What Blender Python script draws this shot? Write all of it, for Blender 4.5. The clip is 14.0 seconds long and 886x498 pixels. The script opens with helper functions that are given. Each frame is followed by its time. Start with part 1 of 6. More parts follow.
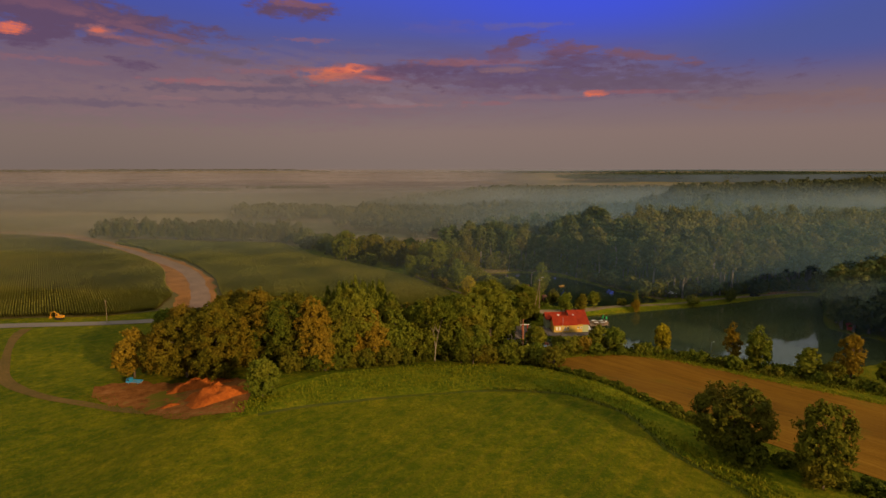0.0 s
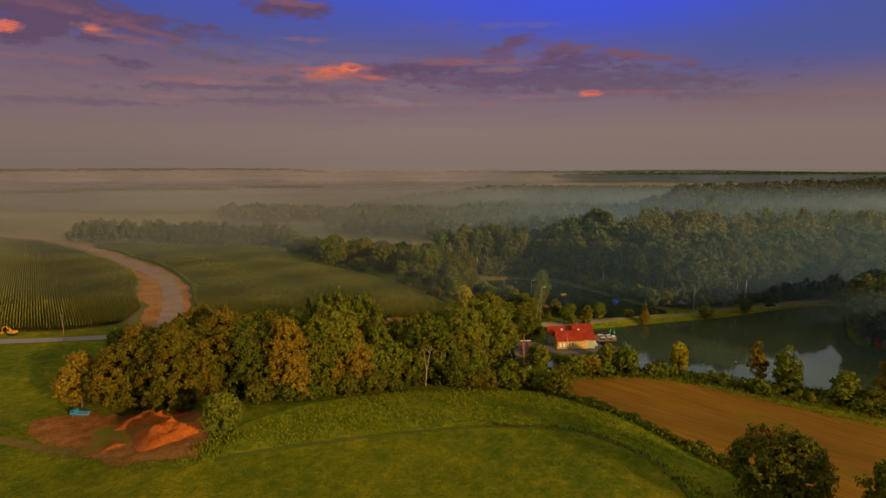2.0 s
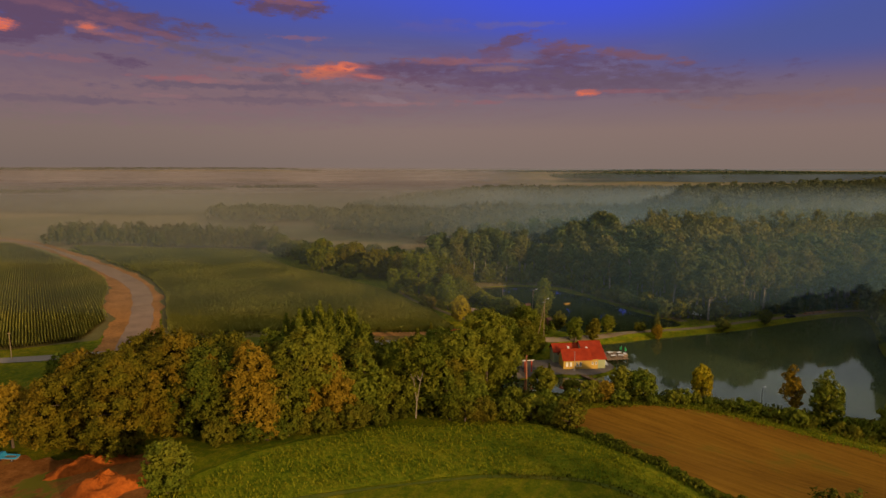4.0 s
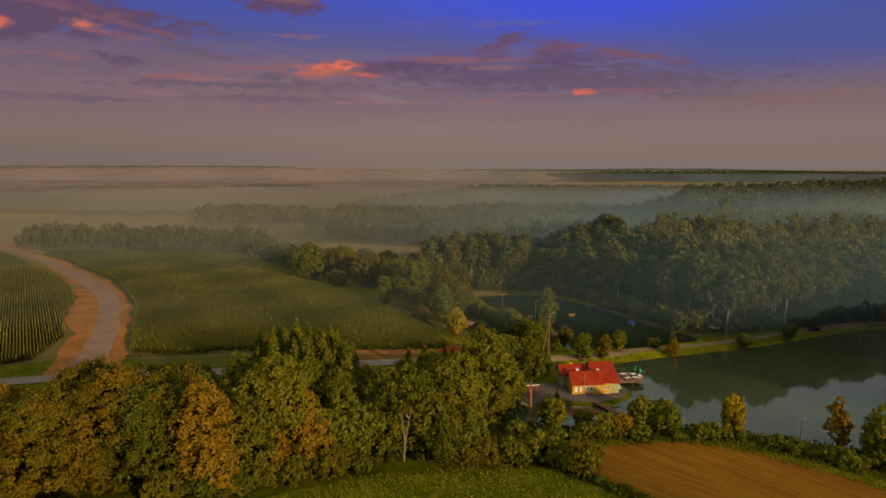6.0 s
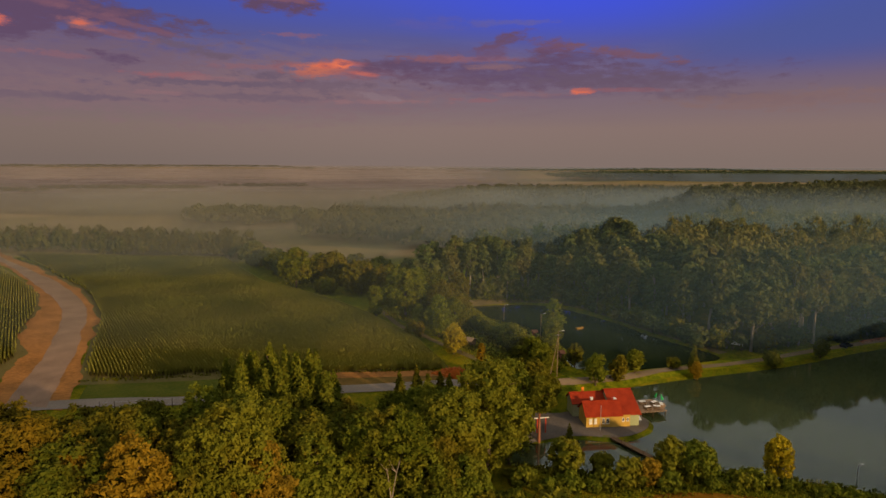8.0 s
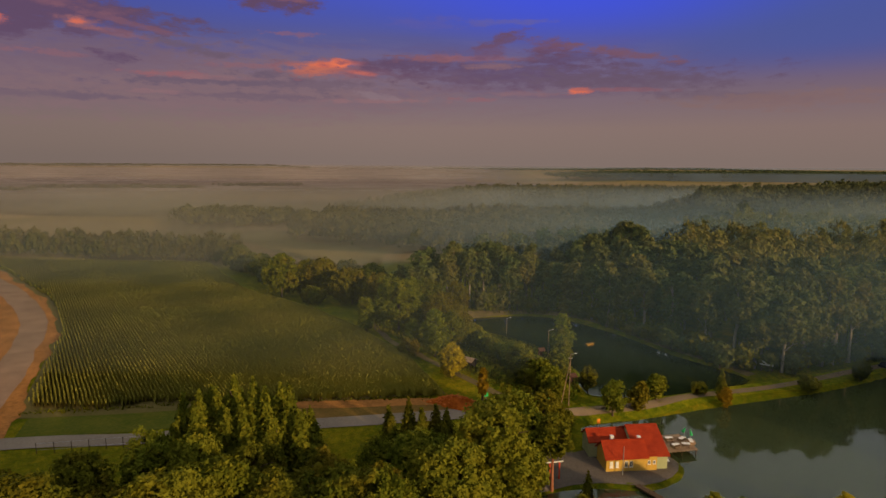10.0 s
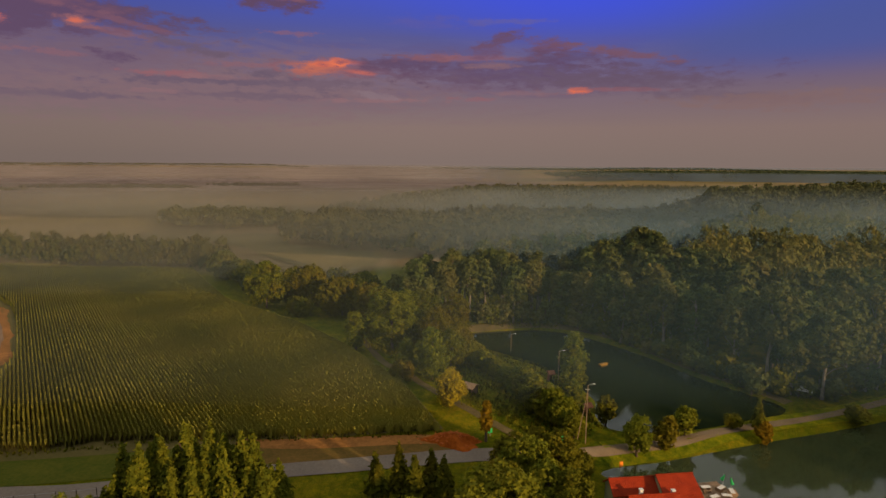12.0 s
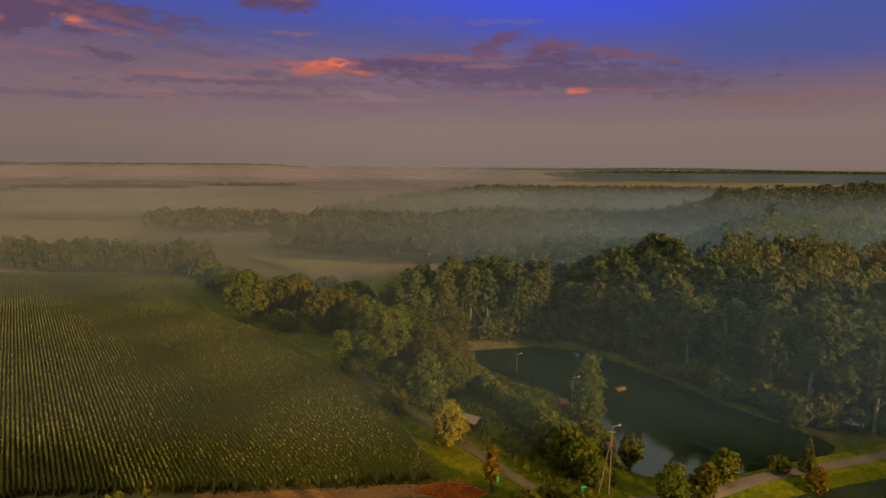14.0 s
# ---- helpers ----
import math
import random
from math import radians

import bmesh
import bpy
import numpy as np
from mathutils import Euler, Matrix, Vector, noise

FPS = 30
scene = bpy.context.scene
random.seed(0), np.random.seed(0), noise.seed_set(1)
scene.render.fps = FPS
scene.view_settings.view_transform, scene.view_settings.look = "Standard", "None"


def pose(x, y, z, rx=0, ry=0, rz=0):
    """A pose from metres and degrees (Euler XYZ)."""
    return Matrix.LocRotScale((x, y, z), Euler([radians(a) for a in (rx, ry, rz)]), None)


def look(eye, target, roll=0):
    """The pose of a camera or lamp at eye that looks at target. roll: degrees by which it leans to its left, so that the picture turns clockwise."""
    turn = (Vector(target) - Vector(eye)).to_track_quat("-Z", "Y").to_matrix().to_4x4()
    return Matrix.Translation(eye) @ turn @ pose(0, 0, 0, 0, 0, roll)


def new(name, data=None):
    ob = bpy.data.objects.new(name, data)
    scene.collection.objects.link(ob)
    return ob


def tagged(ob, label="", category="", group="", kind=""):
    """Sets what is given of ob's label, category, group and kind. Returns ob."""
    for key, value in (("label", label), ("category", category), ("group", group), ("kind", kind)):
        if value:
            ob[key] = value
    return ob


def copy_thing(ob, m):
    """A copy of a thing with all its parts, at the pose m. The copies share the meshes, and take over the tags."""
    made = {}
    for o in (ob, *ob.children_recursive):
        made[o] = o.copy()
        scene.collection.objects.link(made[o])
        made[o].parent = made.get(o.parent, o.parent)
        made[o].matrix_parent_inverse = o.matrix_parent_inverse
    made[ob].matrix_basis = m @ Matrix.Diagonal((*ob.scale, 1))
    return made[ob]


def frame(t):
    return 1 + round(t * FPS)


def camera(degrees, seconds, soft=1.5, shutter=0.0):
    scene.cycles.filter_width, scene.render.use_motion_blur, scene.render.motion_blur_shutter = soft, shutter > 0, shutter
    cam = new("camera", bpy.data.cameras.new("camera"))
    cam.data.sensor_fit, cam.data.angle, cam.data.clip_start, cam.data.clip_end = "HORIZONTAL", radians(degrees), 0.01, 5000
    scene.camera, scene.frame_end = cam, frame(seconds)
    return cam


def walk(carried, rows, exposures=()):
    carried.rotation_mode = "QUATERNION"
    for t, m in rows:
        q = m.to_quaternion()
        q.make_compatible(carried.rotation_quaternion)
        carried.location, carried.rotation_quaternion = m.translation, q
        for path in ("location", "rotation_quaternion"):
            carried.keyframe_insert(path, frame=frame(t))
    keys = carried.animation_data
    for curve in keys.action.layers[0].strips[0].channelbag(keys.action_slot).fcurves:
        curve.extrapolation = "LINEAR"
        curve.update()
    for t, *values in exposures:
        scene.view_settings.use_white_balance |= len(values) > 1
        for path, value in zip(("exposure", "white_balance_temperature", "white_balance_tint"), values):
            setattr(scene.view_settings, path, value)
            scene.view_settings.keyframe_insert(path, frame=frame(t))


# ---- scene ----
cam = camera(74.7, 14.0)
METRES, EYE, TILT, LEAN, TURN, START_X = 124.07, 50.0, 0.0, 1.35, 0.0, 1.25
ROWS = [
    (0.0, 0.0, 0.0, 0.0, 0.19, -8.49, -1.3),
    (0.5, 0.0018, 0.0344, 0.0003, 0.09, -8.51, -1.33),
    (1.0, 0.0034, 0.0693, 0.0003, -0.02, -8.5, -1.36),
    (1.5, 0.0053, 0.1045, 0.0008, -0.1, -8.52, -1.38),
    (2.0, 0.0069, 0.1399, 0.0009, -0.21, -8.52, -1.4),
    (2.5, 0.0089, 0.1753, 0.0012, -0.29, -8.54, -1.42),
    (3.0, 0.0107, 0.211, 0.0015, -0.38, -8.55, -1.43),
    (5.5, 0.0188, 0.3902, 0.0027, -0.78, -8.68, -1.53),
    (6.0, 0.0205, 0.4259, 0.0031, -0.86, -8.7, -1.56),
    (6.5, 0.0222, 0.462, 0.003, -0.91, -8.72, -1.57),
    (7.0, 0.0238, 0.498, 0.0032, -0.95, -8.75, -1.59),
    (7.5, 0.0252, 0.5341, 0.0032, -1.0, -8.76, -1.6),
    (8.0, 0.0267, 0.5702, 0.0033, -1.06, -8.77, -1.64),
    (10.5, 0.0332, 0.7499, 0.0032, -1.27, -8.83, -1.74),
    (11.0, 0.0348, 0.7855, 0.0035, -1.28, -8.84, -1.75),
    (11.5, 0.0358, 0.8213, 0.0038, -1.33, -8.86, -1.76),
    (12.0, 0.0373, 0.8572, 0.0037, -1.35, -8.86, -1.78),
    (12.5, 0.0386, 0.8928, 0.0034, -1.39, -8.85, -1.78),
    (13.0, 0.0399, 0.928, 0.0036, -1.41, -8.84, -1.78),
    (13.5, 0.0408, 0.9635, 0.0029, -1.44, -8.83, -1.82),
    (14.0, 0.042, 0.9991, 0.003, -1.47, -8.85, -1.82),
]
walk(cam, [(t, pose(START_X, 0, EYE, TILT, LEAN, TURN) @ pose(METRES * x, METRES * y, METRES * z, 90 + pitch, roll, yaw)) for t, x, y, z, yaw, pitch, roll in ROWS])

# ---- sky and sun ----
SUN_WAY = Vector((0.70, -0.72, 0.0)).normalized()
SUN_HEIGHT = radians(13.5)


def node(tree, kind, **inputs):
    n = tree.nodes.new(kind)
    for key, value in inputs.items():
        slot = int(key[1:]) if key[0] == "i" and key[1:].isdigit() else key.replace("_", " ")
        if hasattr(value, "is_linked") or hasattr(value, "is_output"):
            tree.links.new(value, n.inputs[slot])
        else:
            n.inputs[slot].default_value = value
    return n


def maths(tree, op, a, b=0.0, c=0.0, clamp=False):
    n = node(tree, "ShaderNodeMath", i0=a, i1=b, i2=c)
    n.operation, n.use_clamp = op, clamp
    return n.outputs[0]


def smooth(tree, value, low, high):
    n = node(tree, "ShaderNodeMapRange", i0=value, i1=low, i2=high)
    n.interpolation_type = "SMOOTHSTEP"
    return n.outputs[0]


def blend(tree, fac, a, b, mode="MIX"):
    n = tree.nodes.new("ShaderNodeMix")
    n.data_type, n.blend_type = "RGBA", mode
    for slot, value in ((0, fac), (6, a), (7, b)):
        if hasattr(value, "is_output"):
            tree.links.new(value, n.inputs[slot])
        else:
            n.inputs[slot].default_value = value if slot == 0 else (*value[:3], 1)
    return n.outputs[2]


def ramp(tree, fac, stops):
    n = node(tree, "ShaderNodeValToRGB", i0=fac)
    cr = n.color_ramp
    while len(cr.elements) < len(stops):
        cr.elements.new(0.5)
    for e, (p, c) in zip(cr.elements, stops):
        e.position, e.color = p, (*c, 1)
    return n.outputs[0]


def noise_at(tree, vector, scale, detail=4.0, rough=0.55, distort=0.0):
    n = node(tree, "ShaderNodeTexNoise", Vector=vector, Scale=scale, Detail=detail, Roughness=rough, Distortion=distort)
    return n.outputs[0]


world = bpy.data.worlds.new("dawn_sky")
scene.world = world
world.use_nodes = True
wt = world.node_tree
wt.nodes.clear()
way = node(wt, "ShaderNodeTexCoord").outputs["Generated"]
axes = node(wt, "ShaderNodeSeparateXYZ", i0=way)
sx, sy, sz = axes.outputs
round_ = maths(wt, "ARCTAN2", sx, sy)
sky = node(wt, "ShaderNodeTexSky")
sky.sky_type, sky.sun_disc = "NISHITA", False
sky.sun_elevation, sky.sun_rotation = SUN_HEIGHT, math.atan2(SUN_WAY.x, SUN_WAY.y)
# haze low down, mauve above it, then the deep blue of the clear sky, paler overhead
tone = ramp(wt, sz, [(0.0, (0.208, 0.152, 0.134)), (0.05, (0.224, 0.149, 0.138)), (0.10, (0.178, 0.116, 0.150)), (0.15, (0.116, 0.087, 0.205)),
                     (0.19, (0.085, 0.085, 0.270)), (0.225, (0.062, 0.080, 0.400)), (0.255, (0.055, 0.080, 0.50))])
west = maths(wt, "MULTIPLY", smooth(wt, round_, -0.15, -0.6), maths(wt, "MULTIPLY", smooth(wt, sz, 0.12, 0.2), smooth(wt, sz, 0.30, 0.24)))
tone = blend(wt, maths(wt, "MULTIPLY", west, 0.5), tone, (0.066, 0.080, 0.34))
tone = blend(wt, maths(wt, "MULTIPLY", smooth(wt, round_, 0.0, -0.65), 0.16), tone, (0.0, 0.0, 0.0))
east = smooth(wt, round_, 0.10, 0.6)
tone = blend(wt, maths(wt, "MULTIPLY", maths(wt, "MULTIPLY", east, smooth(wt, sz, 0.11, 0.17)), maths(wt, "MULTIPLY", smooth(wt, sz, 0.275, 0.25), 0.8)), tone, (0.060, 0.085, 0.31))
streak = node(wt, "ShaderNodeCombineXYZ", i0=maths(wt, "MULTIPLY", round_, 5.0), i1=maths(wt, "MULTIPLY", sz, 34.0), i2=2.3).outputs[0]
fleece = noise_at(wt, streak, 1.15, 8.0, 0.6, 0.6)
puffed = node(wt, "ShaderNodeCombineXYZ", i0=maths(wt, "MULTIPLY", round_, 13.0), i1=maths(wt, "MULTIPLY", sz, 32.0), i2=0.7).outputs[0]
warp = maths(wt, "SUBTRACT", noise_at(wt, puffed, 3.2, 7.0, 0.62), 0.5)
belt = maths(wt, "MULTIPLY", maths(wt, "MULTIPLY", smooth(wt, sz, 0.05, 0.12), smooth(wt, sz, 0.21, 0.15)), smooth(wt, round_, 0.45, 0.25))
tone = blend(wt, maths(wt, "MULTIPLY", smooth(wt, fleece, 0.46, 0.66), maths(wt, "MULTIPLY", belt, 0.5)), tone, (0.150, 0.083, 0.150))
tone = blend(wt, maths(wt, "MULTIPLY", smooth(wt, fleece, 0.60, 0.40), maths(wt, "MULTIPLY", belt, 0.35)), tone, (0.21, 0.135, 0.18))


texture = noise_at(wt, node(wt, "ShaderNodeCombineXYZ", i0=maths(wt, "MULTIPLY", round_, 16.0), i1=maths(wt, "MULTIPLY", sz, 60.0), i2=4.1).outputs[0], 2.6, 6.0, 0.6, 0.5)
curl = maths(wt, "SUBTRACT", noise_at(wt, node(wt, "ShaderNodeCombineXYZ", i0=maths(wt, "MULTIPLY", round_, 7.0), i1=maths(wt, "MULTIPLY", sz, 40.0), i2=8.8).outputs[0], 2.0, 6.0, 0.6, 0.4), 0.5)


def cloud(tone, az, el, wide, high, colour, amount, ragged=1.0, slope=0.0):
    """One cloud, drawn out along its slope, with torn edges and uneven thickness."""
    along = maths(wt, "SUBTRACT", round_, az)
    u = maths(wt, "DIVIDE", along, wide)
    v = maths(wt, "DIVIDE", maths(wt, "SUBTRACT", maths(wt, "SUBTRACT", sz, el), maths(wt, "MULTIPLY", along, slope)), high)
    far = maths(wt, "SQRT", maths(wt, "ADD", maths(wt, "MULTIPLY", u, u), maths(wt, "MULTIPLY", v, v)))
    if not ragged:
        amount = maths(wt, "MULTIPLY", smooth(wt, sz, 0.272, 0.258), amount)
    else:
        far = maths(wt, "ADD", far, maths(wt, "ADD", maths(wt, "MULTIPLY", warp, 5.5 * ragged), maths(wt, "MULTIPLY", curl, 4.0 * ragged)))
        amount = maths(wt, "MULTIPLY", maths(wt, "ADD", maths(wt, "MULTIPLY", texture, 1.5), 0.25), amount, clamp=True)
    return blend(wt, maths(wt, "MULTIPLY", smooth(wt, far, 1.6 if ragged else 1.4, 0.45 if ragged else 0.0), amount), tone, colour)


PURPLE, ROSE, FIRE, BLUE = (0.105, 0.050, 0.108), (0.265, 0.098, 0.118), (0.80, 0.150, 0.055), (0.045, 0.075, 0.72)
DUSK, PINK = (0.128, 0.078, 0.122), (0.25, 0.125, 0.142)
tone = cloud(tone, 0.263, 0.269, 0.317, 0.082, BLUE, 0.90, 0.0)
# mauve veil and thin streaks low in the west
tone = cloud(tone, -0.40, 0.112, 0.40, 0.045, (0.205, 0.115, 0.135), 0.75, 0.35)
tone = cloud(tone, -0.54, 0.150, 0.18, 0.034, (0.150, 0.088, 0.140), 0.70, 0.4)
for az, el, wide, high, colour, amount, slope in [
        (-0.571, 0.085, 0.080, 0.004, DUSK, 0.6, 0.02), (-0.493, 0.086, 0.050, 0.003, DUSK, 0.5, 0.0), (-0.366, 0.116, 0.095, 0.006, DUSK, 0.8, 0.02), (-0.30, 0.095, 0.12, 0.005, DUSK, 0.6, 0.0),
        (-0.20, 0.118, 0.14, 0.007, DUSK, 0.6, 0.01), (-0.429, 0.097, 0.035, 0.003, PINK, 0.7, 0.0), (-0.404, 0.124, 0.042, 0.004, ROSE, 0.9, 0.01), (-0.33, 0.122, 0.05, 0.003, PINK, 0.6, 0.0),
        (-0.382, 0.164, 0.060, 0.006, DUSK, 0.7, -0.16), (-0.56, 0.141, 0.060, 0.004, ROSE, 0.45, 0.0), (-0.480, 0.141, 0.026, 0.007, PURPLE, 0.8, 0.0), (-0.300, 0.142, 0.060, 0.004, ROSE, 0.4, 0.0),
        (-0.270, 0.132, 0.040, 0.005, DUSK, 0.8, 0.02), (-0.087, 0.093, 0.080, 0.003, PINK, 0.8, 0.01), (-0.091, 0.102, 0.030, 0.005, (0.23, 0.15, 0.18), 0.7, -0.15), (-0.226, 0.192, 0.028, 0.003, ROSE, 0.5, 0.01)]:
    tone = cloud(tone, az, el, wide, high, colour, amount, 0.8, slope)
# the dark bank in the west with its lit rims
tone = cloud(tone, -0.575, 0.206, 0.130, 0.022, PURPLE, 1.0, 0.3, -0.10)
for az, el, wide, high, colour, amount, slope in [
        (-0.555, 0.206, 0.150, 0.017, PURPLE, 1.2, -0.10), (-0.600, 0.196, 0.090, 0.018, PURPLE, 1.0, 0.0), (-0.590, 0.212, 0.09, 0.008, ROSE, 0.3, -0.08), (-0.475, 0.192, 0.070, 0.004, ROSE, 0.35, -0.16),
        (-0.573, 0.178, 0.024, 0.008, PURPLE, 0.95, 0.0), (-0.612, 0.166, 0.030, 0.009, PURPLE, 0.95, 0.0), (-0.518, 0.172, 0.026, 0.007, PURPLE, 0.9, 0.0), (-0.515, 0.184, 0.024, 0.006, ROSE, 1.0, -0.05),
        (-0.475, 0.176, 0.045, 0.005, ROSE, 0.4, -0.14), (-0.520, 0.185, 0.010, 0.003, FIRE, 0.6, 0.0), (-0.622, 0.178, 0.014, 0.006, FIRE, 0.9, 0.0), (-0.241, 0.236, 0.056, 0.011, PURPLE, 1.0, 0.02), (-0.235, 0.243, 0.036, 0.005, ROSE, 0.5, 0.0)]:
    tone = cloud(tone, az, el, wide, high, colour, amount, 0.6, slope)
# the burning cloud in the middle
for az, el, wide, high, colour, amount, slope in [
        (-0.160, 0.140, 0.075, 0.010, ROSE, 0.75, -0.02), (-0.185, 0.143, 0.040, 0.010, (0.48, 0.125, 0.080), 0.95, 0.05), (-0.160, 0.149, 0.036, 0.004, FIRE, 0.8, 0.06), (-0.149, 0.151, 0.013, 0.006, (0.95, 0.19, 0.06), 1.0, 0.0), (-0.112, 0.137, 0.022, 0.003, FIRE, 0.55, -0.1)]:
    tone = cloud(tone, az, el, wide, high, colour, amount, 0.45, slope)
# the broad dim cloud to the right of it
for az, el, wide, high, colour, amount, slope in [
        (0.150, 0.136, 0.250, 0.020, PURPLE, 0.62, -0.03), (-0.030, 0.152, 0.060, 0.010, PURPLE, 0.7, 0.0), (0.320, 0.124, 0.150, 0.016, DUSK, 0.6, -0.06), (0.050, 0.162, 0.085, 0.005, ROSE, 0.65, 0.0), (0.105, 0.150, 0.035, 0.005, PINK, 0.6, 0.0),
        (0.120, 0.190, 0.032, 0.009, (0.125, 0.060, 0.125), 0.9, 0.25), (0.098, 0.172, 0.030, 0.010, (0.14, 0.065, 0.13), 0.7, 0.1), (0.197, 0.178, 0.030, 0.010, (0.15, 0.065, 0.12), 0.95, -0.08), (0.305, 0.166, 0.075, 0.006, (0.17, 0.075, 0.12), 0.9, -0.15),
        (0.225, 0.160, 0.060, 0.010, PURPLE, 0.6, -0.06), (0.242, 0.110, 0.020, 0.004, FIRE, 0.75, 0.0), (0.320, 0.110, 0.080, 0.003, ROSE, 0.6, -0.03), (0.079, 0.097, 0.035, 0.004, ROSE, 0.6, -0.02), (0.15, 0.106, 0.05, 0.004, PINK, 0.5, 0.0),
        (0.128, 0.216, 0.055, 0.004, (0.12, 0.10, 0.32), 0.6, -0.02), (0.00, 0.215, 0.05, 0.008, (0.10, 0.085, 0.33), 0.5, 0.0), (0.463, 0.098, 0.110, 0.008, DUSK, 0.4, -0.08), (0.55, 0.088, 0.12, 0.012, (0.215, 0.122, 0.118), 0.6, 0.0)]:
    tone = cloud(tone, az, el, wide, high, colour, amount, 0.6, slope)
# paler, evenly clouded sky overhead
over = ramp(wt, sz, [(0.20, (0.26, 0.27, 0.29)), (0.32, (0.35, 0.36, 0.37)), (0.60, (0.53, 0.51, 0.50))])
canopy = maths(wt, "ADD", sz, maths(wt, "MULTIPLY", maths(wt, "MULTIPLY", round_, round_), 0.12))
tone = blend(wt, smooth(wt, canopy, 0.264, 0.290), tone, over)
light = blend(wt, 0.004, tone, sky.outputs[0], "ADD")
wout = node(wt, "ShaderNodeOutputWorld", Surface=node(wt, "ShaderNodeBackground", Color=light, Strength=1.0).outputs[0])

sun = new("sun", bpy.data.lights.new("sun", "SUN"))
sun.data.energy, sun.data.angle, sun.data.color = 4.5, radians(1.8), (1.0, 0.69, 0.37)
sun.matrix_world = look((SUN_WAY * math.cos(SUN_HEIGHT) + Vector((0, 0, math.sin(SUN_HEIGHT)))) * 900, (0, 0, 0))


# ---- materials ----
def material(name):
    m = bpy.data.materials.new(name)
    m.use_nodes = True
    t = m.node_tree
    t.nodes.clear()
    return m, t, node(t, "ShaderNodeNewGeometry").outputs["Position"]


def finish(t, colour, rough=0.8, bump=None, depth=0.05, metal=0.0, spec=0.3, extra=None, through_light=0.0):
    b = node(t, "ShaderNodeBsdfPrincipled", Base_Color=colour, Roughness=rough, Metallic=metal)
    b.inputs["Specular IOR Level"].default_value = spec
    if bump is not None:
        t.links.new(node(t, "ShaderNodeBump", Height=bump, Distance=depth, Strength=0.8).outputs[0], b.inputs["Normal"])
    out = b.outputs[0]
    if through_light:
        tr = node(t, "ShaderNodeBsdfTranslucent", Color=colour)
        out = node(t, "ShaderNodeMixShader", Fac=through_light, i1=out, i2=tr.outputs[0]).outputs[0]
    node(t, "ShaderNodeOutputMaterial", Surface=out)


def surface(name, dark, pale, big=0.1, small=2.0, rough=0.85, depth=0.05, metal=0.0, spec=0.06, mixed=0.5):
    """Two scales of variation between two colours, with fine relief."""
    m, t, p = material(name)
    a, b = noise_at(t, p, big, 5.0, 0.6), noise_at(t, p, small, 6.0, 0.65)
    f = maths(t, "ADD", maths(t, "MULTIPLY", a, 1 - mixed), maths(t, "MULTIPLY", b, mixed))
    finish(t, ramp(t, f, [(0.34, dark), (0.66, pale)]), rough, b, depth, metal, spec)
    return m


def leafage(name, dark, mid, pale, tint=None, spread=0.35, each=0.36, patches=0.6):
    """Leaves: each cluster its own shade, each plant its own tint."""
    m, t, p = material(name)
    isle = node(t, "ShaderNodeNewGeometry").outputs["Random Per Island"]
    own = node(t, "ShaderNodeObjectInfo").outputs["Random"]
    patch = noise_at(t, p, patches, 3.0)
    f = maths(t, "ADD", maths(t, "MULTIPLY", isle, each), maths(t, "MULTIPLY", patch, 1.0 - each))
    col = ramp(t, f, [(0.15, dark), (0.5, mid), (0.85, pale)])
    if tint:
        drift = smooth(t, noise_at(t, p, 0.16, 2.0), 0.45, 0.7)
        col = blend(t, maths(t, "MULTIPLY", maths(t, "ADD", maths(t, "POWER", own, 1.6), drift), spread * 0.75, clamp=True), col, tint)
    finish(t, col, 0.8, None, spec=0.05, through_light=0.28)
    return m


